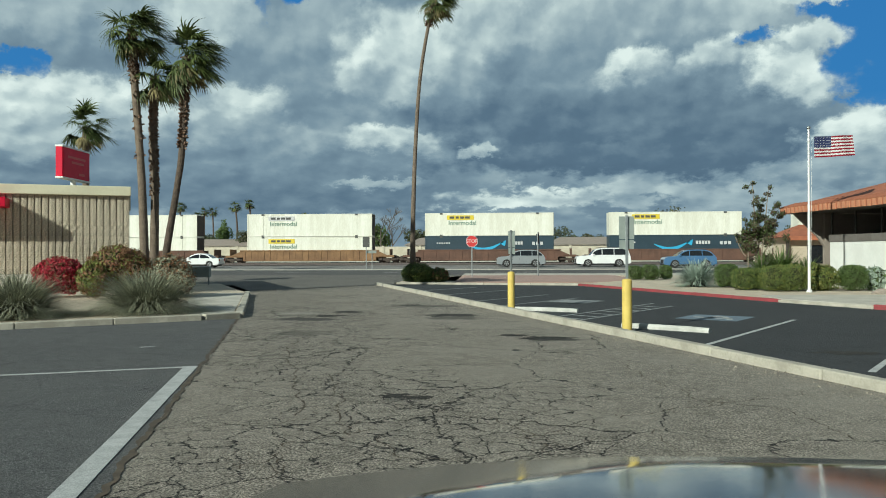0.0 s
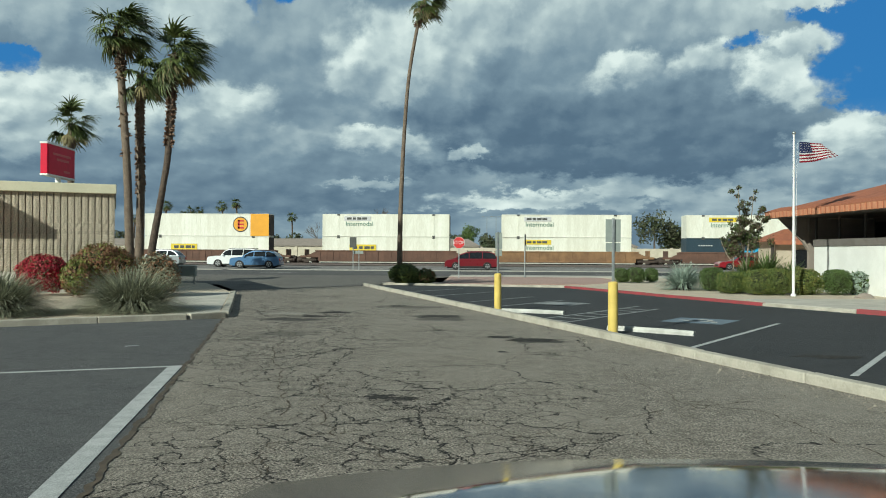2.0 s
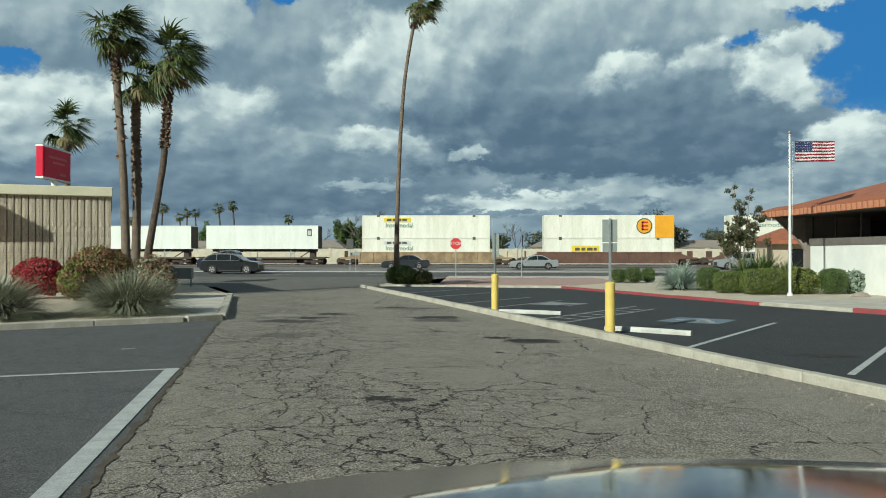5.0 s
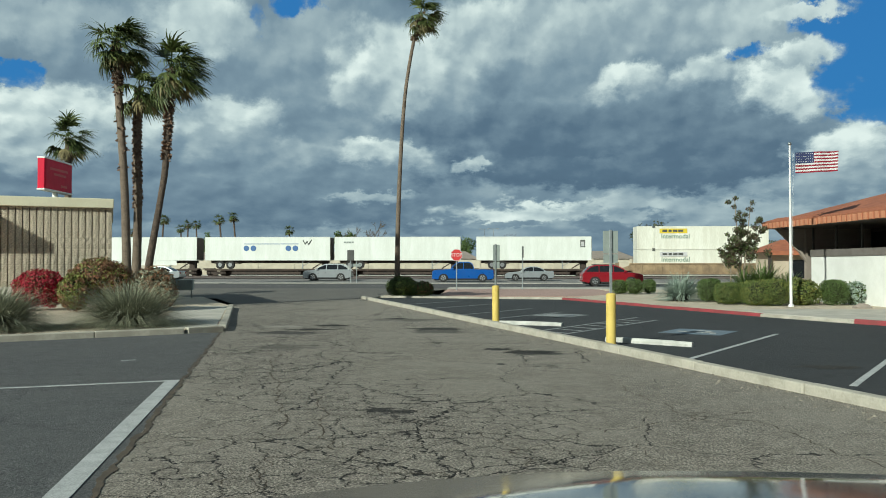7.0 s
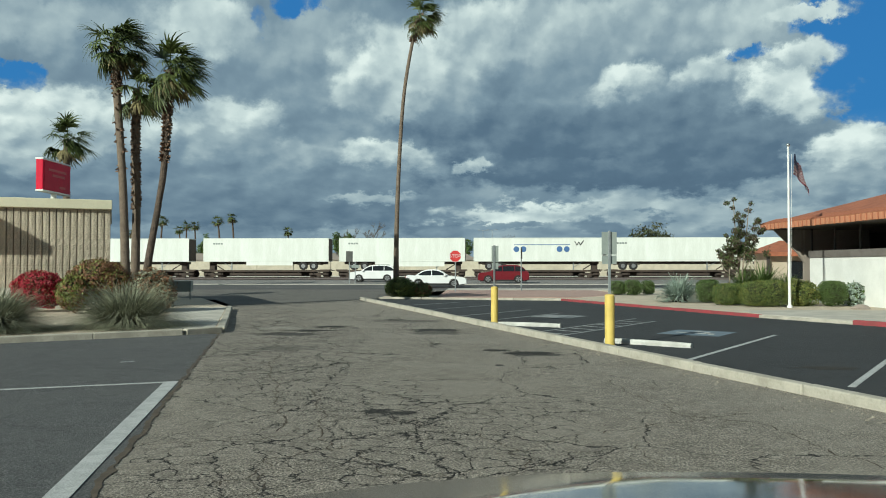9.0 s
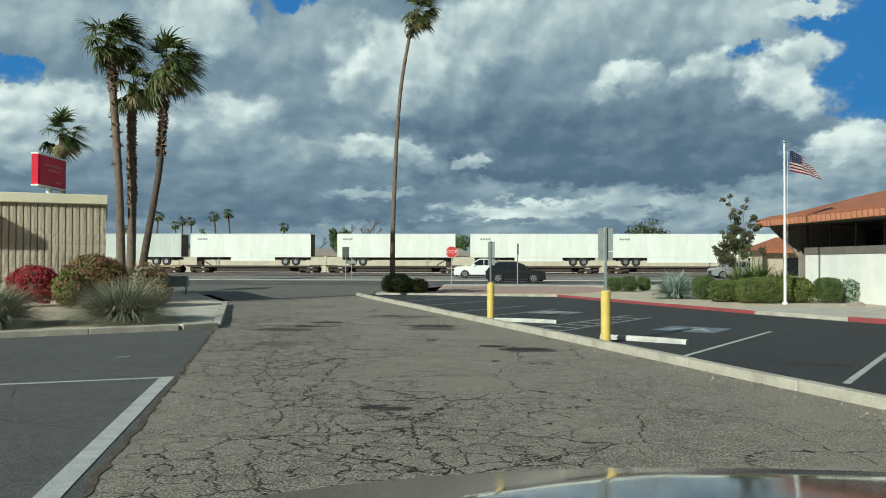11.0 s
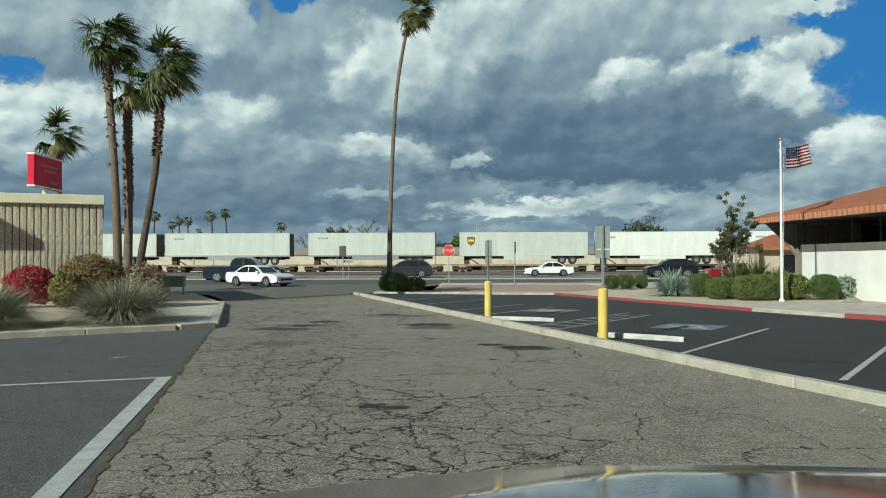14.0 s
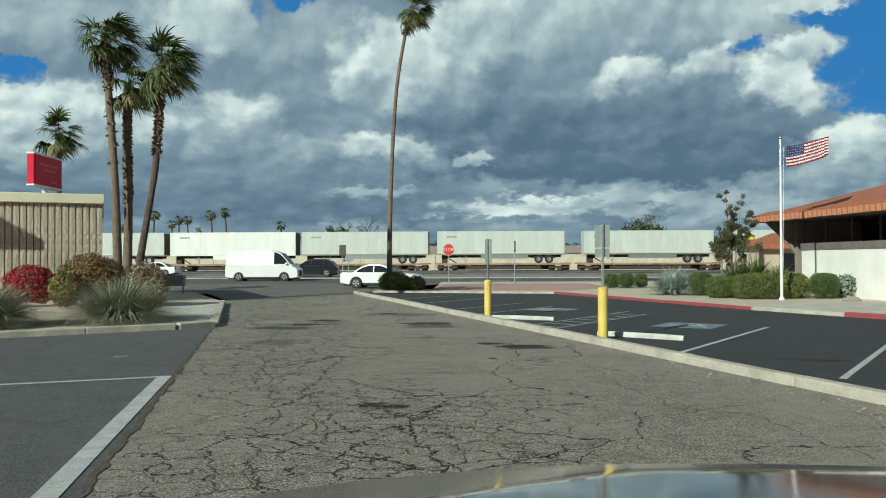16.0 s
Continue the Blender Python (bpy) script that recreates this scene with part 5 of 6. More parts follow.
cab = empty("utility_box", pose(-14.3, 38.4, .05, 0, 0, 8), "small grey utility box beside the driveway", "utility box")
part("cabinet", box(B(), -.5, .35, -.25, .25, .42, .95, .02), SIGN_BACK, cab)
part("leg", box(B(), .28, .34, -.2, -.14, 0, .42), GALV, cab)
part("leg", box(B(), -.48, -.42, -.2, -.14, 0, .42), GALV, cab)
rock = bmesh.new()
bmesh.ops.create_icosphere(rock, subdivisions=3, radius=.3)
for v in rock.verts:
    v.co = Vector((v.co.x * 1.2, v.co.y * .8, max(0, v.co.z * .6))) * (1 + .3 * noise.noise(v.co * 4))
rk = tagged(link("boulder", rock, TAUPE), "brown boulder on gravel against the white wall", "rock")
rk.location = (14.15, 30.2, .09)


# loose grit and leaf litter along the kerb
rng = random.Random(91)
verts, faces = [], []
for _ in range(420):
    t = rng.random() ** 1.3
    off = .12 + abs(rng.gauss(0, .35))
    y = 8.0 + t * 30
    x = along(KA, KB, y) - off
    s = rng.uniform(.006, .022)
    i0 = len(verts)
    verts.extend([(x - s, y - s, .001), (x + s, y - s * .7, .001), (x + s * .6, y + s, .001), (x - s * .8, y + s * .8, .001), (x, y, s * 1.1)])
    faces.extend([(i0, i0 + 1, i0 + 4), (i0 + 1, i0 + 2, i0 + 4), (i0 + 2, i0 + 3, i0 + 4), (i0 + 3, i0, i0 + 4)])
tagged(raw("loose_grit", verts, faces, mat("loose_grit", (.32, .28, .22), (.20, .165, .12), 9, .95, vary=.8)), "loose grit and dry leaf litter along the kerb", "grit", kind="stuff")


# ---- train ----
TY = 102.0
train = []   # (thing, x at the start)


def bogie(parent, x, z0=.33):
    bg_ = part("bogie", box(B(), x - 1.25, x + 1.25, -1.12, -1.0, z0 + .28, z0 + .62, .05), STEEL_DARK, parent)
    for s in (-.88, .88):
        part("wheel", tube(B(), (x + s, -.85, z0 + .46), (x + s, -.70, z0 + .46), .46, .46, 20), STEEL_DARK, bg_)
        part("wheel", tube(B(), (x + s, .70, z0 + .46), (x + s, .85, z0 + .46), .46, .46, 20), STEEL_DARK, bg_)
        part("axle", tube(B(), (x + s, -.70, z0 + .46), (x + s, .70, z0 + .46), .09, .09, 10), STEEL_DARK, bg_)
        part("axle_box", box(B(), x + s - .16, x + s + .16, -1.2, -1.12, z0 + .33, z0 + .6, .02), STEEL_DARK, bg_)
    part("spring", box(B(), x - .3, x + .3, -1.18, -1.05, z0 + .1, z0 + .5, .03), STEEL_DARK, bg_)
    return bg_


def well_car(xc, material, label):
    top = empty("well_wagon", pose(xc, TY, 0), label, "railway wagon", "well wagons")
    bm = B()
    for sy in (-1.42, 1.36):
        box(bm, -8.6, 8.6, sy, sy + .06, .62, 1.96, .01)
    part("side_sill", bm, material, top)
    part("top_chord", box(B(), -9.0, 9.0, -1.48, -1.34, 1.84, 2.0, .02), material, top)
    part("bottom_chord", box(B(), -8.4, 8.4, -1.47, -1.36, .60, .74, .02), material, top)
    for i in range(21):
        part("side_post", box(B(), -8.4 + i * .82, -8.28 + i * .82, -1.47, -1.42, .70, 1.86), material, top)
    part("well_floor", box(B(), -8.5, 8.5, -1.36, 1.36, .56, .66), STEEL_DARK, top)
    for s in (-1, 1):
        part("end_platform", box(B(), min(s * 8.6, s * 10.9), max(s * 8.6, s * 10.9), -1.35, 1.35, 1.05, 1.32, .03), material, top)
        vs = [(s * 8.6, y, z) for y in (-1.40, -1.32) for z in (1.1, 1.96)] + [(s * 10.2, y, 1.25) for y in (-1.40, -1.32)]
        raw("end_gusset", vs, [(0, 1, 4), (2, 5, 3), (1, 3, 5, 4), (0, 4, 5, 2), (0, 2, 3, 1)], material, top)
        part("handrail", box(B(), min(s * 10.3, s * 10.36), max(s * 10.3, s * 10.36), -1.3, 1.3, 1.3, 2.1), material, top)
        bogie(top, s * 10.1)
        part("coupler", box(B(), min(s * 10.9, s * 11.3), max(s * 10.9, s * 11.3), -.15, .15, .9, 1.15), STEEL_DARK, top)
    train.append((top, xc))


def marks(top, x, z, y, yellow=True):
    """A company plate as bars, with the word under it."""
    part("plate", box(B(), x - 1.7, x + 1.7, y - .012, y, z + .05, z + .62), MARK_YELLOW if yellow else FLAG_WHITE, top, "yellow plate" if yellow else "pale plate")
    bm = B()
    for a, b in ((-1.35, -.75), (-.6, -.2), (-.05, .5), (.6, 1.2)):
        box(bm, x + a, x + b, y - .02, y - .013, z + .2, z + .48)
    part("lettering", bm, MARK_DARK, top, "dark bars of lettering")
    words("lettering", "Intermodal", .80, MARK_GREEN, top, pose(x + .25, y - .02, z - .35, 90, 0, 0), "green word Intermodal")


def container(xc, z, kind, label):
    top = empty("freight_container", pose(xc, TY, z), label, "container", "containers")
    L2, W2, Hc = 8.07, 1.28, 2.86
    body = BOX_NAVY if kind == "navy" else BOX_WHITE
    part("shell", box(B(), -L2, L2, -W2, W2, 0, Hc, .015), body, top)
    part("bottom_rail", box(B(), -L2, L2, -W2 - .025, -W2, 0, .14, .005), body, top)
    part("top_rail", box(B(), -L2, L2, -W2 - .025, -W2, Hc - .11, Hc, .005), body, top)
    for x in (-L2, -6.1, 6.0, L2 - .16):
        part("corner_post", box(B(), x, x + .16, -W2 - .03, -W2, .0, Hc, .005), body, top)
    for i in range(30):
        x = -L2 + .35 + i * .53
        part("panel_rib", box(B(), x, x + .035, -W2 - .010, -W2, .15, Hc - .12), body, top)
    # white boxes get a dark panel here: shade put into the colour
    part("door_end", box(B(), L2, L2 + .03, -W2 + .05, W2 - .05, .1, Hc - .1), STEEL_DARK if kind != "navy" else body, top, "corrugated container end, coloured dark as shade on white boxes")
    for x in (-6.1, 6.0):
        part("casting", box(B(), x - .1, x + .26, -W2 - .035, -W2 - .028, Hc - .2, Hc), MARK_DARK, top)
        part("casting", box(B(), x - .1, x + .26, -W2 - .035, -W2 - .028, .0, .14), MARK_DARK, top)
    y = -W2 - .03
    if kind == "letters":
        marks(top, -3.6, 1.95, y)
    elif kind == "pale":
        marks(top, -3.6, 1.95, y, False)
    elif kind == "plate":
        part("plate", box(B(), -4.6, -1.2, y - .012, y, 1.1, 1.9), MARK_YELLOW, top, "yellow plate with dark bars")
        bm = B()
        for a, b in ((-4.2, -3.6), (-3.4, -2.9), (-2.7, -2.0), (-1.9, -1.5)):
            box(bm, a, b, y - .02, y - .013, 1.32, 1.68)
        part("lettering", bm, MARK_DARK, top)
    elif kind == "orange":
        part("end_panel", box(B(), 5.7, L2, y - .012, y, .02, Hc - .02), MARK_ORANGE, top, "orange painted end panel")
        part("roundel", tube(B(), (4.4, y, 1.5), (4.4, y - .012, 1.5), .98, .98, 32), MARK_DARK, top)
        part("roundel_face", tube(B(), (4.4, y - .012, 1.5), (4.4, y - .02, 1.5), .86, .86, 32), MARK_ORANGE, top)
        bm = B()
        for a, b in ((1.85, 2.05), (1.4, 1.6), (.95, 1.15)):
            box(bm, 4.05, 4.85, y - .03, y - .021, a, b)
        box(bm, 4.05, 4.3, y - .03, y - .021, .95, 2.05)
        part("roundel_bars", bm, STOP_RED, top, "red bars in an orange roundel")
    elif kind == "navy":
        bm = B()
        pts = 16
        prev = None
        for i in range(pts + 1):
            u2 = i / pts
            x = -2.6 + 4.4 * u2
            zc = 1.75 - .75 * math.sin(math.pi * min(1, u2 * 1.02)) + .35 * u2
            w = .05 + .17 * math.sin(math.pi * u2)
            cur = [bm.verts.new((x, y - .012, zc - w)), bm.verts.new((x, y - .012, zc + w))]
            if prev:
                bm.faces.new((prev[0], cur[0], cur[1], prev[1]))
            prev = cur
        vs = [bm.verts.new(p) for p in ((1.25, y - .012, 1.95), (2.15, y - .012, 2.3), (2.0, y - .012, 1.55))]
        bm.faces.new(vs)
        bmesh.ops.recalc_face_normals(bm, faces=bm.faces)
        part("arrow_mark", bm, MARK_CYAN, top, "light blue curved arrow")
        bm = B()
        for i in range(5):
            box(bm, 2.5 + i * .36, 2.78 + i * .36, y - .02, y - .008, 1.75, 2.15)
        for i in range(6):
            box(bm, -6.6 + i * .3, -6.4 + i * .3, y - .02, y - .008, 1.9, 2.05)
        for i in range(3):
            box(bm, 5.4 + i * .5, 5.75 + i * .5, y - .02, y - .008, 1.7, 2.1)
        part("lettering", bm, FLAG_WHITE, top, "white bars of lettering")
    train.append((top, xc))


S = 1.02
stacks = [(21.9, "letters", "navy", CAR_BROWN, "white container with green lettering stacked on navy", "navy container with a light blue curved arrow in a well wagon"),
          (-0.7, "letters", "navy", CAR_BROWN, "white container with green lettering stacked on navy", "navy container with a light blue curved arrow in a well wagon"),
          (-23.15, "pale", "letters", CAR_ORANGE, "white scuffed container with faded lettering stacked on another", "white container with a yellow plate in a well wagon"),
          (-45.44, "pale", "plate", CAR_BROWN, "white container with pale green lettering on top", "white container with a yellow plate in a well wagon"),
          (-68.03, "orange", "plate", CAR_BROWN, "white container with an orange end panel and roundel", "white container with a yellow plate in a well wagon"),
          (-90.49, "letters", "pale", DECK_TAN, "white container with a yellow plate and green lettering", "white container with pale lettering in a well wagon"),
          (44.4, "letters", "navy", CAR_BROWN, "white container with green lettering stacked on navy", "navy container with a light blue curved arrow in a well wagon")]
for x, up_k, lo_k, mt, lab_u, lab_l in stacks:
    x *= S
    well_car(x, mt, "rust-stained well wagon with side posts and bogies")
    container(x, .84, lo_k, lab_l)
    container(x, 3.74, up_k, lab_u)


def trailer(xc, half, kind, wheels, label):
    top = empty("road_trailer", pose(xc, TY, 0), label, "trailer", "trailers")
    body = BOX_GREY if kind in ("grey", "shield") else TRAILER_WHITE
    L2, W2 = half, 1.28
    z0, z1 = 2.36, 5.34
    part("shell", box(B(), -L2, L2, -W2, W2, z0, z1, .02), body, top)
    part("bottom_rail", box(B(), -L2, L2, -W2 - .02, -W2, z0, z0 + .16, .004), GALV if kind == "grey" else body, top)
    part("top_rail", box(B(), -L2, L2, -W2 - .02, -W2, z1 - .1, z1, .004), body, top)
    for i in range(27):
        x = -L2 + .3 + i * (2 * L2 - .6) / 26
        part("panel_seam", box(B(), x - .012, x + .012, -W2 - .008, -W2, z0 + .16, z1 - .1), body, top)
    # dark colour stands for shade on the end turned from the sun
    part("end_wall", box(B(), L2, L2 + .03, -W2 + .04, W2 - .04, z0 + .1, z1 - .1), STEEL_DARK, top, "trailer end with shade put into its dark colour")
    wx = wheels * (L2 - 2.6)
    ax = part("axle_frame", box(B(), wx - 1.5, wx + 1.5, -.9, .9, z0 - .42, z0 - .02), STEEL_DARK, top)
    for s in (-.66, .66):
        wh = part("wheel", tube(B(), (wx + s, -1.24, 1.80), (wx + s, -.85, 1.80), .52, .52, 20), RUBBER, top)
        part("hub", tube(B(), (wx + s, -1.27, 1.80), (wx + s, -1.2, 1.80), .26, .22, 14), RIM, wh)
    part("frame_rail", box(B(), -L2 + .6, L2 - .4, -.62, -.5, z0 - .34, z0 - .02), STEEL_DARK, top)
    part("frame_rail", box(B(), -L2 + .6, L2 - .4, .5, .62, z0 - .34, z0 - .02), STEEL_DARK, top)
    for i in range(14):
        xb = -L2 + 1.2 + i * (2 * L2 - 2.4) / 13
        part("cross_member", box(B(), xb - .05, xb + .05, -W2 + .02, W2 - .02, z0 - .13, z0 - .01), STEEL_DARK, top)
    kx = -wheels * (L2 - .9)
    part("hitch_stand", box(B(), kx - .35, kx + .35, -.5, .5, 1.29, z0 - .02, .04), STEEL_DARK, top)
    part("hitch_strut", tube(B(), (kx, -.55, z0 - .1), (kx + wheels * 1.5, -.55, 1.33), .07, .07, 6), STEEL_DARK, top)
    lx = -wheels * (L2 - 3.6)
    part("landing_leg", box(B(), lx - .07, lx + .07, -1.0, -.86, 1.3, z0, .01), GALV, top)
    part("leg_brace", tube(B(), (lx, -.93, 1.6), (lx - wheels * 1.2, -.93, z0), .04, .04, 6), GALV, top)
    if kind == "white" and -170 < xc < -160:
        part("side_skirt", box(B(), wx + 2.0, L2 - 2.6, -W2 - .01, -W2 + .02, z0 - .62, z0 - .01), body, top)
    if wheels > 0:
        part("side_skirt", box(B(), -2.5, wx - 2.0, -W2 - .01, -W2 + .02, z0 - .48, z0 - .01), GALV if kind == "grey" else body, top)
    y = -W2 - .012
    if kind == "wm":
        for x in (-3.6, -2.4, 3.6, 4.8):
            part("round_mark", tube(B(), (x * .75, y, 3.9), (x * .75, y - .012, 3.9), .36, .36, 20), MARK_BLUE, top)
        bm = B()
        box(bm, -3.0, 4.0, y - .012, y - .002, 4.42, 4.5)
        part("line_mark", bm, MARK_BLUE, top)
        bm = B()
        for a, b in (((4.6, 4.9), (4.85, 4.4)), ((4.85, 4.4), (5.1, 4.8)), ((5.1, 4.8), (5.3, 4.4)), ((5.3, 4.4), (5.7, 5.0))):
            tube(bm, (a[0], y - .02, a[1]), (b[0], y - .02, b[1]), .05, .05, 6)
        part("check_mark", bm, MARK_DARK, top)
    elif kind == "small":
        part("emblem", box(B(), 5.8, 6.4, y - .012, y, 4.0, 4.9, .005), MARK_DARK, top)
        part("emblem_face", box(B(), 5.9, 6.3, y - .02, y - .012, 4.1, 4.7, .004), FLAG_WHITE, top)
    elif kind == "shield":
        bm = B()
        vs = [bm.verts.new((-6.6 + a, y - .012, 4.2 + b)) for a, b in ((-.5, .5), (0, .62), (.5, .5), (.45, -.2), (0, -.6), (-.45, -.2))]
        bm.faces.new(vs)
        bmesh.ops.recalc_face_normals(bm, faces=bm.faces)
        part("shield_mark", bm, mat("brown_marking", (.16, .09, .02), (.2, .11, .03), 2, .6), top)
        bm = box(B(), -6.95, -6.25, y - .022, y - .014, 4.15, 4.45)
        part("shield_band", bm, MARK_YELLOW, top)
    else:
        bm = B()
        for i in range(4):
            box(bm, -6.8 + i * .33, -6.55 + i * .33, y - .012, y, 4.55, 4.75)
        part("lettering", bm, SIGN_BACK, top, "small grey bars of lettering")
        part("stripe", box(B(), -L2, L2, y - .012, y, z0 + .22, z0 + .32), FASCIA if kind == "grey" else body, top)
    train.append((top, xc))


def flat_car(x0, x1, label, dk=DECK_TAN):
    """A skeleton flat wagon from x0 to x1."""
    xc, h2 = (x0 + x1) / 2, (x1 - x0) / 2
    top = empty("flat_wagon", pose(xc, TY, 0), label, "railway wagon", "flat wagons")
    part("deck", box(B(), -h2, h2, -1.35, 1.35, 1.20, 1.29, .02), dk, top)
    part("side_sill", box(B(), -h2 + .2, h2 - .2, -1.38, -1.3, 1.06, 1.24, .02), dk, top)
    part("centre_sill", box(B(), -h2 + 2.2, h2 - 2.2, -.4, .4, .5, 1.12, .03), STEEL_DARK, top)
    part("truss", box(B(), -h2 * .55, h2 * .55, -1.30, -1.18, .58, .92, .02), STEEL_DARK, top)
    for s in (-1, 1):
        bogie(top, s * (h2 - 1.6))
        part("bridge_plate", box(B(), min(s * (h2 - 1.4), s * h2), max(s * (h2 - 1.4), s * h2), -1.3, -.6, 1.292, 1.36, .02), dk, top)
    for i in range(6):
        part("stake_pocket", box(B(), -h2 + 1.5 + i * (2 * h2 - 3) / 5, -h2 + 1.65 + i * (2 * h2 - 3) / 5, -1.42, -1.38, .95, 1.2), dk, top)
    train.append((top, xc))


DECK_DARK = mat("dark_brown_wagon", (.085, .06, .045), (.05, .038, .03), .9, .85)
TRAILERS = [(-111.0, 7.2, "small", -1), (-127.85, 8.0, "white", -1), (-144.15, 8.07, "wm", -1), (-160.95, 8.0, "white", -1), (-178.0, 8.07, "white", 1), (-195.1, 7.5, "white", -1),
            (-213.35, 7.75, "white", 1), (-230.0, 8.05, "shield", 1), (-248.8, 8.05, "grey", 1), (-266.9, 8.0, "grey", 1), (-283.75, 8.05, "grey", 1), (-300.3, 8.07, "white", 1),
            (-316.8, 8.0, "grey", 1), (-334.0, 8.0, "white", 1), (-351.0, 8.0, "grey", 1)]
NAMES = {"small": "white road trailer with a small dark emblem on a flat wagon", "white": "plain white road trailer on a flat wagon",
         "wm": "white road trailer with blue round marks on a flat wagon", "shield": "pale grey trailer with a brown and gold shield mark", "grey": "pale grey-green road trailer on a flat wagon"}
for i, (x, hl, kind, wh) in enumerate(TRAILERS):
    trailer(x * S, hl, kind, wh, NAMES[kind])
TRAILERS.append((-368.0, 8.0, "grey", 1))
for i in range(0, len(TRAILERS) - 1):
    a = TRAILERS[i][0] * S + (8.2 if i == 0 else .5 * (TRAILERS[i - 1][0] - TRAILERS[i][0]) * S - .3)
    b = TRAILERS[i][0] * S - (.5 * (TRAILERS[i][0] - TRAILERS[i + 1][0]) * S - .3)
    flat_car(b, a, "skeleton flat wagon with weathered tan deck" if i > 6 else "skeleton flat wagon with a dark brown deck", DECK_TAN if i > 6 else DECK_DARK)

for y in (TY - .72, TY + .72):
    tagged(link("rail", box(B(), -600, 600, y - .035, y + .035, .29, .40, .005), STEEL_DARK), "steel railway rail on ballast", "rail", kind="structure")


# ---- cars ----
def loft(profile, half, tuck, crown=.0):
    """A body from its side outline: full in the middle, drawn in at the flanks."""
    bm = B()
    n = len(profile)
    xm = sum(p[0] for p in profile) / n
    rows = []
    for y, sc in ((-half, tuck), (-half + .07, 1.0), (half - .07, 1.0), (half, tuck)):
        rows.append([bm.verts.new((xm + (x - xm) * (1 - (1 - sc) * .25), y, z if z < .5 else .5 + (z - .5) * sc)) for x, z in profile])
    for a, b in zip(rows, rows[1:]):
        for i in range(n):
            j = (i + 1) % n
            bm.faces.new((a[i], a[j], b[j], b[i]))
    bm.faces.new(rows[0])
    bm.faces.new(rows[-1][::-1])
    bmesh.ops.recalc_face_normals(bm, faces=bm.faces)
    return bm


def arch(x, r, z0, n=7):
    """Points of a wheel arch, from front to rear."""
    return [(x + r * math.cos(math.pi * i / n), max(z0, .34 + r * math.sin(math.pi * i / n))) for i in range(n + 1)]


SPEC = {
    # length, width, height, belt, nose, tail, wheel radius, wheelbase half, roof: bottom front, top front, top rear, bottom rear
    "sedan": (4.85, 1.84, 1.45, .93, .76, .98, .33, 1.42, 1.02, .25, -.95, -1.75),
    "suv": (4.85, 1.92, 1.71, 1.10, .96, 1.06, .385, 1.43, 1.28, .42, -1.72, -2.32),
    "wagon_suv": (5.35, 2.02, 1.88, 1.15, 1.02, 1.10, .40, 1.52, 1.30, .70, -2.35, -2.58),
    "minivan": (5.1, 1.98, 1.75, 1.02, .88, 1.02, .35, 1.50, 1.75, .65, -2.1, -2.45),
    "pickup": (5.85, 2.03, 1.93, 1.22, 1.10, 1.18, .41, 1.85, 1.25, .60, -.85, -1.10),
    "big_pickup": (6.35, 2.06, 2.02, 1.30, 1.20, 1.26, .43, 2.0, 1.45, .80, -.75, -1.0),
    "van": (5.95, 2.06, 2.55, 1.35, 1.05, 1.3, .36, 1.87, 2.35, 1.35, -2.88, -2.92),
}


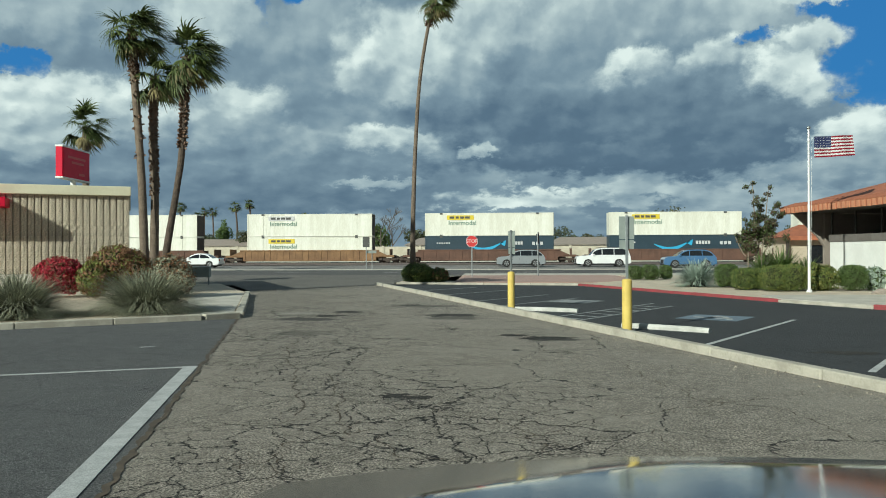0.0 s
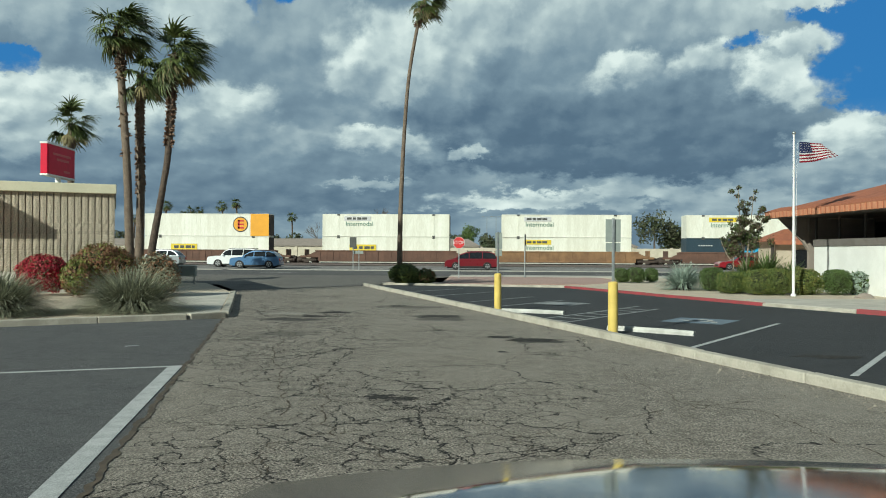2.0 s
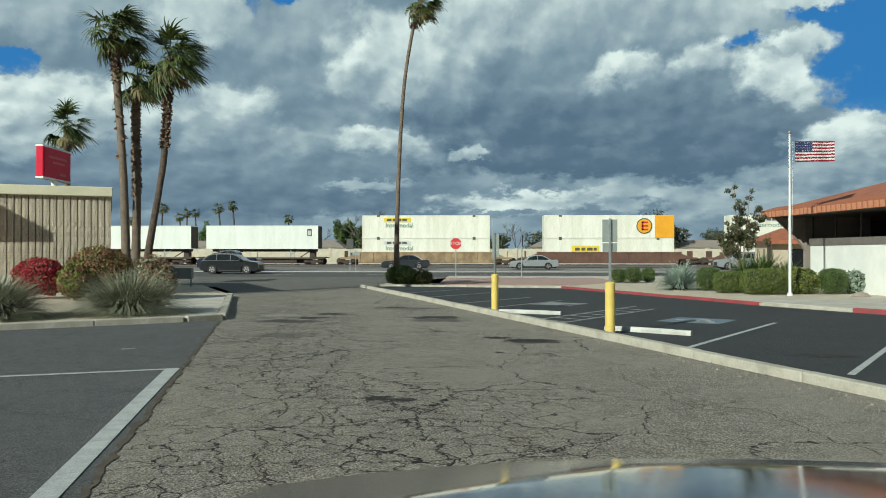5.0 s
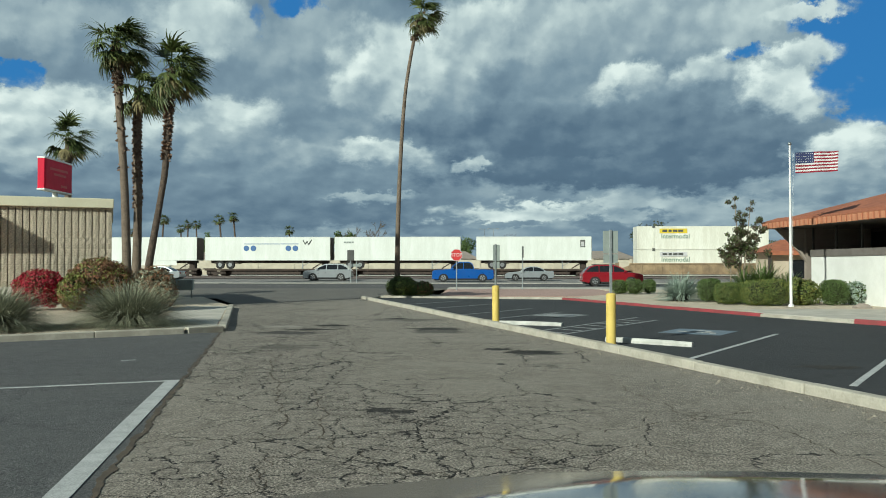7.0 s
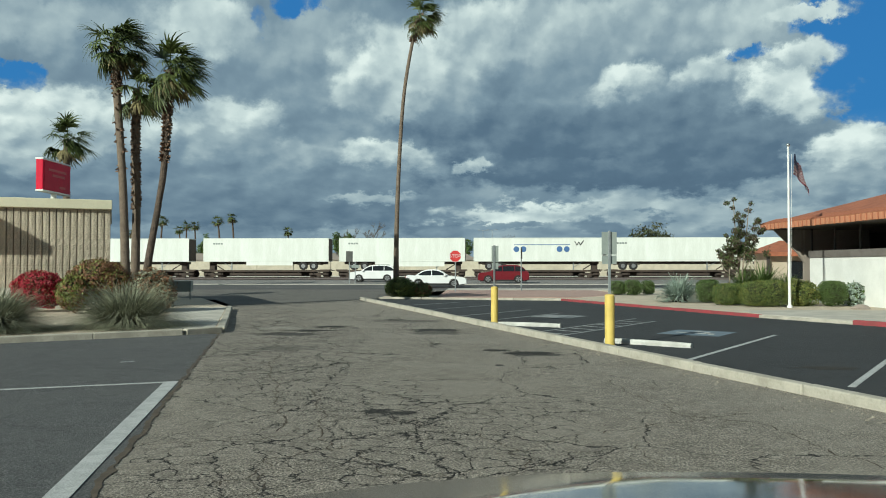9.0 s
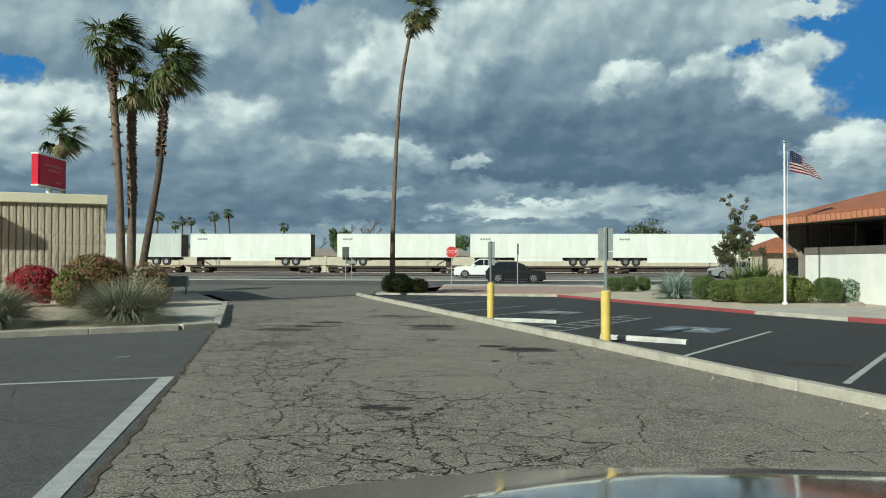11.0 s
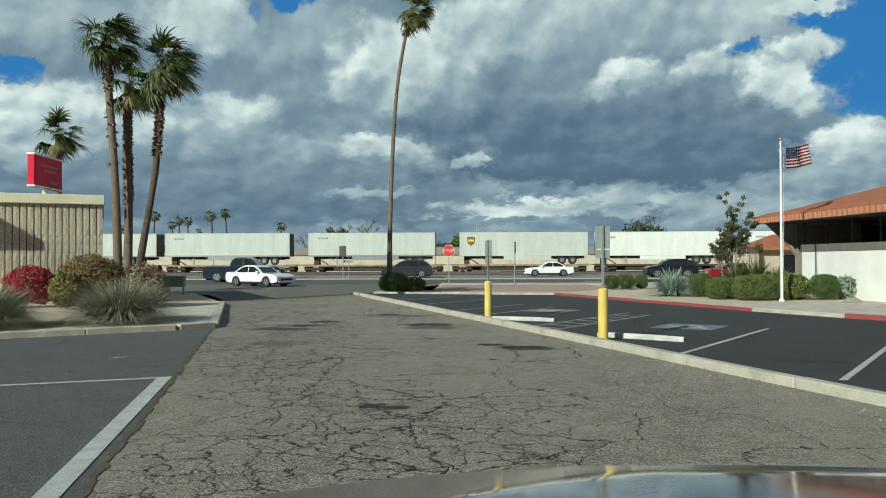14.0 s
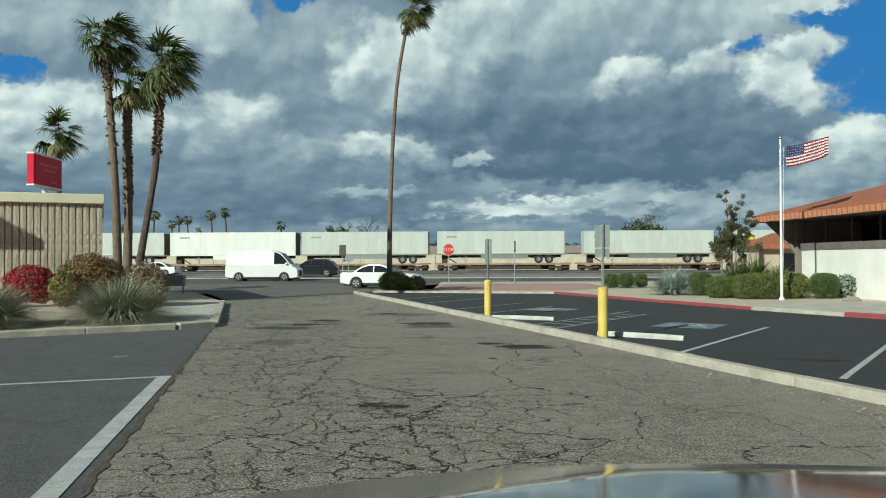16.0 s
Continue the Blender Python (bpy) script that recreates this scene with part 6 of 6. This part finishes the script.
def vehicle(kind, paint, label, category):
    """A road vehicle that points along +x, its wheels on z = 0."""
    L, W, Ht, belt, nose, tail, wr, wb, bf, tf, tr, br = SPEC[kind]
    top = empty("van" if kind == "van" else "pickup_truck" if "pickup" in kind else "car", Matrix(), label, category, "road traffic")
    h2 = L / 2
    low = .24
    truck = "pickup" in kind
    prof = [(h2 - .04, low + .08), (h2, .45), (h2 - .03, nose - .12), (h2 - .16, nose), (h2 - .42, nose + (belt - nose) * .45), (bf + .12, belt - .02), (bf, belt)]
    prof += [(br, belt + .01)] if not truck else [(br, belt), (br - .02, belt - .02)]
    prof += [(-h2 + .14, tail), (-h2 + .02, tail - .1), (-h2, .5), (-h2 + .06, low + .1)]
    prof += [(-wb - wr - .12, low)] + arch(-wb, wr + .055, low)[::-1] + arch(wb, wr + .055, low)[::-1] + [(wb + wr + .12, low)]
    # one pass along the outline, arches from the rear to the front
    bm = loft(prof, W / 2, .955)
    body = part("body", bm, paint, top)
    # cabin
    yb, yt = W / 2 - .09, W / 2 - .26
    zt = Ht - .04

    def frustum(x0, x1, x2, x3):
        return [(x0, -yb, belt - .03), (x0, yb, belt - .03), (x3, yb, belt - .03), (x3, -yb, belt - .03), (x1, -yt, zt), (x1, yt, zt), (x2, yt, zt), (x2, -yt, zt)]

    v = frustum(bf, tf, tr, br)
    # side outline of the cabin, its corners rounded
    line = [(bf, belt - .03), (tf, zt), ((tf + tr) / 2, Ht), (tr, zt), (br, belt - .03)]
    for _ in range(2):
        cut = [line[0]]
        for (xa, za), (xb, zb) in zip(line, line[1:]):
            cut += [(xa * .75 + xb * .25, za * .75 + zb * .25), (xa * .25 + xb * .75, za * .25 + zb * .75)]
        line = cut + [line[-1]]

    def half(z):
        return yb + (yt - yb) * (z - belt + .03) / (zt - belt + .03)

    def roof_at(x):
        return float(np.interp(-x, [-p[0] for p in line], [p[1] for p in line]))

    bm = B()
    ends = [[bm.verts.new((x, sy * half(z), z)) for x, z in line] for sy in (-1, 1)]
    for a in range(len(line) - 1):
        bm.faces.new((ends[0][a], ends[0][a + 1], ends[1][a + 1], ends[1][a]))
    bm.faces.new(ends[0])
    bm.faces.new(ends[1][::-1])
    bmesh.ops.recalc_face_normals(bm, faces=bm.faces)
    part("cabin", bm, paint, top)

    def pane(a, b, c, d, ins, name="window"):
        """A glass pane lying 6 mm proud of the quad a b c d."""
        P4 = [Vector(x) for x in (a, b, c, d)]
        ctr = sum(P4, Vector()) / 4
        n = (P4[1] - P4[0]).cross(P4[3] - P4[0]).normalized()
        if n.dot(ctr - Vector(((bf + br) / 2, 0, belt))) < 0:
            n = -n
        e = (P4[1] - P4[0]).length, (P4[3] - P4[0]).length

        def at(s, t):
            return P4[0].lerp(P4[1], s).lerp(P4[3].lerp(P4[2], s), t)

        s0, t0 = ins[0], ins[1]
        vs = [at(s0, t0), at(1 - s0, t0), at(1 - s0, 1 - ins[2]), at(s0, 1 - ins[2])]
        vs = [x + n * .006 for x in vs] + [x - n * .01 for x in vs]
        raw(name, [tuple(x) for x in vs], [(0, 1, 2, 3), (7, 6, 5, 4), (0, 4, 5, 1), (1, 5, 6, 2), (2, 6, 7, 3), (3, 7, 4, 0)], GLASS, top)

    pane(v[0], v[1], v[5], v[4], (.06, .06, .22), "windscreen")
    if kind != "van":
        pane(v[3], v[2], v[6], v[7], (.10, .10, .28), "rear_window")
    cuts = {"sedan": (0, .50, 1), "suv": (0, .34, .66, 1), "wagon_suv": (0, .30, .60, 1), "minivan": (0, .36, .66, 1), "pickup": (0, .55, 1), "big_pickup": (0, .55, 1), "van": (0, .26)}[kind]
    for sy in (-1, 1):
        for c0, c1 in zip(cuts, cuts[1:]):
            xa, xb = bf + (br - bf) * c0 - .03, bf + (br - bf) * c1 + .03
            low_z = belt + .03
            upper = []
            for q in range(13):
                x = xa + (xb - xa) * q / 12
                z = roof_at(x) - .085
                if z > low_z + .03:
                    upper.append((x, z))
            if len(upper) < 3:
                continue
            rim_pts = [(upper[0][0], low_z)] + upper + [(upper[-1][0], low_z)]
            vs = [(x, sy * (half(z) + o), z) for o in (.007, -.01) for x, z in rim_pts]
            n = len(rim_pts)
            fs = [tuple(range(n)), tuple(range(2 * n - 1, n - 1, -1))] + [(q, q + n, (q + 1) % n + n, (q + 1) % n) for q in range(n)]
            raw("window", vs, fs, GLASS, top)
    # wheels
    for sx in (-wb, wb):
        for sy in (-1, 1):
            y1 = sy * (W / 2 - .01)
            y0 = sy * (W / 2 - .24)
            tyre = part("tyre", tube(B(), (sx, y0, wr), (sx, y1, wr), wr, wr, 24), RUBBER, top)
            bm = tube(B(), (sx, y1 - sy * .02, wr), (sx, y1 + sy * .008, wr), wr * .66, wr * .60, 20)
            rim = part("rim", bm, RIM, tyre)
            bm = B()
            for i in range(5):
                a = i * math.tau / 5
                box(bm, -.035, .035, -.006, .006, wr * .16, wr * .58, 0, pose(sx, y1 + sy * .012, wr) @ Matrix.Rotation(a, 4, "Y"))
            part("spoke_gap", bm, BLACK, tyre)
    # lamps and trim
    for sy in (-1, 1):
        part("headlamp", box(B(), h2 - .30, h2 - .03, sy * (W / 2 - .30) - .18, sy * (W / 2 - .30) + .19, nose - .22, nose - .08, .02), LAMP_WHITE, top)
        part("tail_lamp", box(B(), -h2 + .0, -h2 + .14, sy * (W / 2 - .17) - .12, sy * (W / 2 - .17) + .13, tail - .32, tail - .08, .02), LAMP_RED, top)
        part("mirror", box(B(), bf - .42, bf - .22, sy * (W / 2 + .06) - .09, sy * (W / 2 + .06) + .09, belt - .02, belt + .14, .03), paint, top)
        part("sill_trim", box(B(), -wb + wr + .1, wb - wr - .1, sy * (W / 2 - .03) - .02, sy * (W / 2 - .03) + .02, low - .02, low + .1, .01), BLACK, top)
        for x in ((bf + br) / 2 + .25, br * .5 + .1):
            part("door_handle", box(B(), x, x + .16, sy * (W / 2 + .004) - .012, sy * (W / 2 + .004) + .012, belt - .17, belt - .13, .004), paint, top)
    part("grille", box(B(), h2 - .06, h2 + .012, -.55, .55, .42, nose - .2, .02), BLACK, top)
    part("bumper", box(B(), h2 - .1, h2 + .02, -W / 2 + .15, W / 2 - .15, .26, .40, .03), BLACK if kind in ("suv", "wagon_suv") else paint, top)
    part("bumper", box(B(), -h2 - .02, -h2 + .1, -W / 2 + .12, W / 2 - .12, .34, .52, .03), GALV if truck else paint, top)
    part("number_plate", box(B(), -h2 - .03, -h2 - .015, -.16, .16, .62, .76, .004), FLAG_WHITE, top)
    part("underbody", box(B(), -h2 + .2, h2 - .2, -W / 2 + .26, W / 2 - .26, .16, .5), BLACK, top)
    if truck:
        part("load_bed", box(B(), -h2 + .16, br - .1, -W / 2 + .14, W / 2 - .14, tail - .02, tail + .012), BLACK, top)
    if kind in ("suv", "wagon_suv", "minivan"):
        for sy in (-1, 1):
            part("roof_rail", box(B(), tr + .2, tf - .2, sy * (yt - .08) - .02, sy * (yt - .08) + .02, Ht - .03, Ht + .03, .01), BLACK, top)
    return top


def paint(name, c, metal=.25):
    return mat(name, c, tuple(x * .92 for x in c), 1.0, .30, metal, coat=.6)


P_WHITE = paint("white_car_paint", (.80, .80, .78), 0)
P_SILVER = paint("silver_car_paint", (.42, .44, .45), .5)
P_LBLUE = paint("light_blue_car_paint", (.10, .21, .38))
P_BLUE = paint("bright_blue_car_paint", (.008, .10, .40))
P_NAVY = paint("dark_blue_car_paint", (.008, .017, .042), .1)
P_RED = paint("bright_red_car_paint", (.27, .006, .016), .15)
P_DRED = paint("dark_red_car_paint", (.17, .008, .016), .15)
P_GREY = paint("dark_grey_car_paint", (.028, .032, .038), .1)
P_BLACK = paint("black_car_paint", (.010, .012, .015), .05)

# kind, paint, label, lane y, x at the start, speed
TRAFFIC = [
    ("sedan", P_WHITE, "white sedan driving on the street", 80.5, -30.4, -19.3),
    ("suv", P_SILVER, "pale silver crossover driving on the street", 80.5, 2.6, -17.8),
    ("wagon_suv", P_WHITE, "large white wagon driving on the street", 80.5, 10.7, -17.9),
    ("suv", P_LBLUE, "light blue off-roader driving on the street", 76.5, 18.15, -19.96),
    ("minivan", P_DRED, "dark red minivan driving on the street", 76.5, 33.85, -17.4),
    ("sedan", P_RED, "red sedan driving on the street", 80.5, 67.0, -20.65),
    ("pickup", P_NAVY, "dark blue pickup truck driving on the street", 76.5, 65.4, -17.9),
    ("sedan", P_GREY, "dark grey sedan driving on the street", 80.5, 94.4, -20.35),
    ("sedan", P_SILVER, "silver sedan driving on the street", 80.5, 101.0, -19.1),
    ("suv", P_SILVER, "silver crossover driving on the street", 80.5, 128.9, -20.6),
    ("pickup", P_BLUE, "bright blue pickup truck driving on the street", 76.5, 126.9, -18.35),
    ("sedan", P_SILVER, "silver sedan driving on the street", 80.5, 149.2, -20.6),
    ("suv", P_WHITE, "white crossover driving on the street", 80.5, 171.75, -20.25),
    ("suv", P_DRED, "dark red crossover driving on the street", 76.5, 178.5, -19.57),
    ("suv", P_RED, "bright red crossover driving on the near lane", 65.5, -183.9, 27.8),
    ("suv", P_BLACK, "black crossover driving on the near lane", 65.5, -152.9, 26.5),
    ("sedan", P_WHITE, "white sedan driving on the near lane", 64.0, -223.1, 24.42),
    ("pickup", P_WHITE, "white pickup truck driving on the street", 80.5, 217.6, -19.7),
    ("suv", P_SILVER, "silver off-roader driving on the street", 80.5, 255.7, -20.9),
    ("suv", P_BLACK, "black crossover driving on the near lane", 65.5, -291.8, 26.83),
    ("suv", P_GREY, "dark grey crossover driving on the street", 76.5, 242.9, -17.79),
    ("sedan", P_WHITE, "white sedan driving on the street", 80.5, 287.7, -20.0),
    ("suv", P_BLACK, "black crossover driving on the street", 76.5, 257.1, -17.02),
    ("sedan", P_RED, "red sedan driving on the near lane", 65.0, -325.2, 24.75),
    ("big_pickup", P_NAVY, "large dark blue pickup truck driving on the near lane", 65.0, -371.0, 25.17),
    ("van", P_WHITE, "tall white panel van driving on the near lane", 65.0, -424.0, 25.44),
    ("pickup", P_WHITE, "white pickup truck driving on the street", 80.5, 350.5, -20.0),
]
CATS = {"sedan": "car", "suv": "car", "wagon_suv": "car", "minivan": "minivan", "pickup": "pickup truck", "big_pickup": "pickup truck", "van": "van"}
cars = []
for kind, pt, label, y, x, v in TRAFFIC:
    cars.append((vehicle(kind, pt, label, CATS[kind]), y, x, v))
turning = vehicle("sedan", P_WHITE, "white older sedan turning in at the driveway mouth", "car")


# ---- drifting clouds ----
def cloud_backdrop():
    verts, faces = [], []
    na, ne, R = 72, 24, 2400.0
    for j in range(ne + 1):
        e = radians(-1.2 + 46.0 * j / ne)
        for i in range(na + 1):
            a = radians(-70 + 140 * i / na)
            verts.append((R * math.sin(a) * math.cos(e), R * math.cos(a) * math.cos(e), R * math.sin(e)))
    for j in range(ne):
        for i in range(na):
            q = j * (na + 1) + i
            faces.append((q, q + na + 1, q + na + 2, q + 1))
    ma = bpy.data.materials.new("cloudy_sky")
    ma.use_nodes = True
    k = Nodes(ma.node_tree)
    em = k.n("ShaderNodeEmission")
    k.put(em.inputs[0], cloud_sky(k, k.n("ShaderNodeTexCoord").outputs["Object"]))
    k.put(k.n("ShaderNodeOutputMaterial").inputs[0], em.outputs[0])
    ob = raw("backdrop", verts, faces, ma)
    ob.location = (0, 0, 1.65)
    return tagged(ob, "broken grey and white storm clouds with blue gaps", "sky", kind="structure")


clouds = cloud_backdrop()


# ---- what moves ----
# swing of the flag: seconds, heading of the cloth, rise of its free end (degrees)
# seconds, heading, rise and roll of the fly end in degrees
FLAG_ROWS = [(0.0, 0, 3, 15), (0.5, 18, 0, 45), (1.0, 28, -30, 75), (1.5, -20, 0, 10), (2.0, 20, 7, 70), (2.5, 20, -9, 15), (3.0, 15, -14, 60), (3.5, -25, 14, 30),
             (4.0, -20, 3, 0), (5.2, 5, 0, 20), (6.5, 20, -11, 70), (7.0, -15, 1, 15), (7.5, -10, 2, 0)]
FLAG_ROWS += [(8.0, 20, -10, 60), (8.5, -25, 10, 0), (9.0, 50, -38, 40), (10.2, 30, -12, 40), (11.5, 30, -22, 75), (12.0, 45, -10, 65), (12.5, -25, -12, 85), (13.0, 45, -38, 60),
              (13.5, 30, -36, 20), (14.0, 36, 12, 10), (14.5, 42, -22, 20), (15.0, 40, 14, 10), (15.5, 52, -18, 50), (16.0, -20, 16, 30)]


def motions():
    walk(clouds, [(0.0, pose(0, 0, 1.65, 0, 0, .72)), (8.0, pose(0, 0, 1.65, 0, 0, 0)), (16.0, pose(0, 0, 1.65, 0, 0, -.60))])
    for ob, x in train:
        z = ob.matrix_basis.translation.z
        walk(ob, [(t, pose(x + 17.075 * t + .01066 * t * t, TY, z)) for t in (0, 2, 4, 6, 8, 10, 12, 14, 16)])
    for ob, y, x, v in cars:
        walk(ob, [(t, pose(x + v * t, y, rise(y) + .005, 0, 0, 0 if v > 0 else 180)) for t in (0, 8, 16)])
    walk(turning, [(0.0, pose(-190, 65.5, .05)), (8.0, pose(-84, 65.5, .05)), (11.5, pose(-37.5, 64.3, .05, 0, 0, -5)), (12.5, pose(-26.8, 60.4, .02, 0, 0, -20)), (13.0, pose(-22.2, 58.2, .01, 0, 0, -24)),
                   (13.5, pose(-18.3, 56.3, .01, 0, 0, -27)), (14.0, pose(-14.5, 54.4, .01, 0, 0, -30)), (14.5, pose(-11.9, 51.4, .01, 0, 0, -29)), (15.0, pose(-9.45, 49.4, .01, 0, 0, -24)),
                   (15.5, pose(-7.4, 48.6, .01, 0, 0, -15)), (16.0, pose(-5.35, 48.1, .01, 0, 0, -8))])
    cw = 1.5 / FLAG_COLS
    paths = [[] for _ in flag_pieces]
    for t, head, lift, roll in FLAG_ROWS:
        p = Vector((12.11, 31.15, 5.60))
        for i in range(FLAG_COLS):
            wave = 20 * math.sin(i * .85 - t * 7.0) * (.35 + i / FLAG_COLS)
            sag = lift * (.4 + 1.0 * i / FLAG_COLS)
            m = pose(p.x, p.y + .003 * (i % 2), p.z, -roll * .8 * i / FLAG_COLS, -sag * .3, head + wave)
            paths[i].append((t, m))
            p = m @ Vector((cw, 0, 0)) + Vector((0, 0, cw * math.sin(math.radians(sag * .75))))
    for ob, rows in zip(flag_pieces, paths):
        walk(ob, rows)


motions()
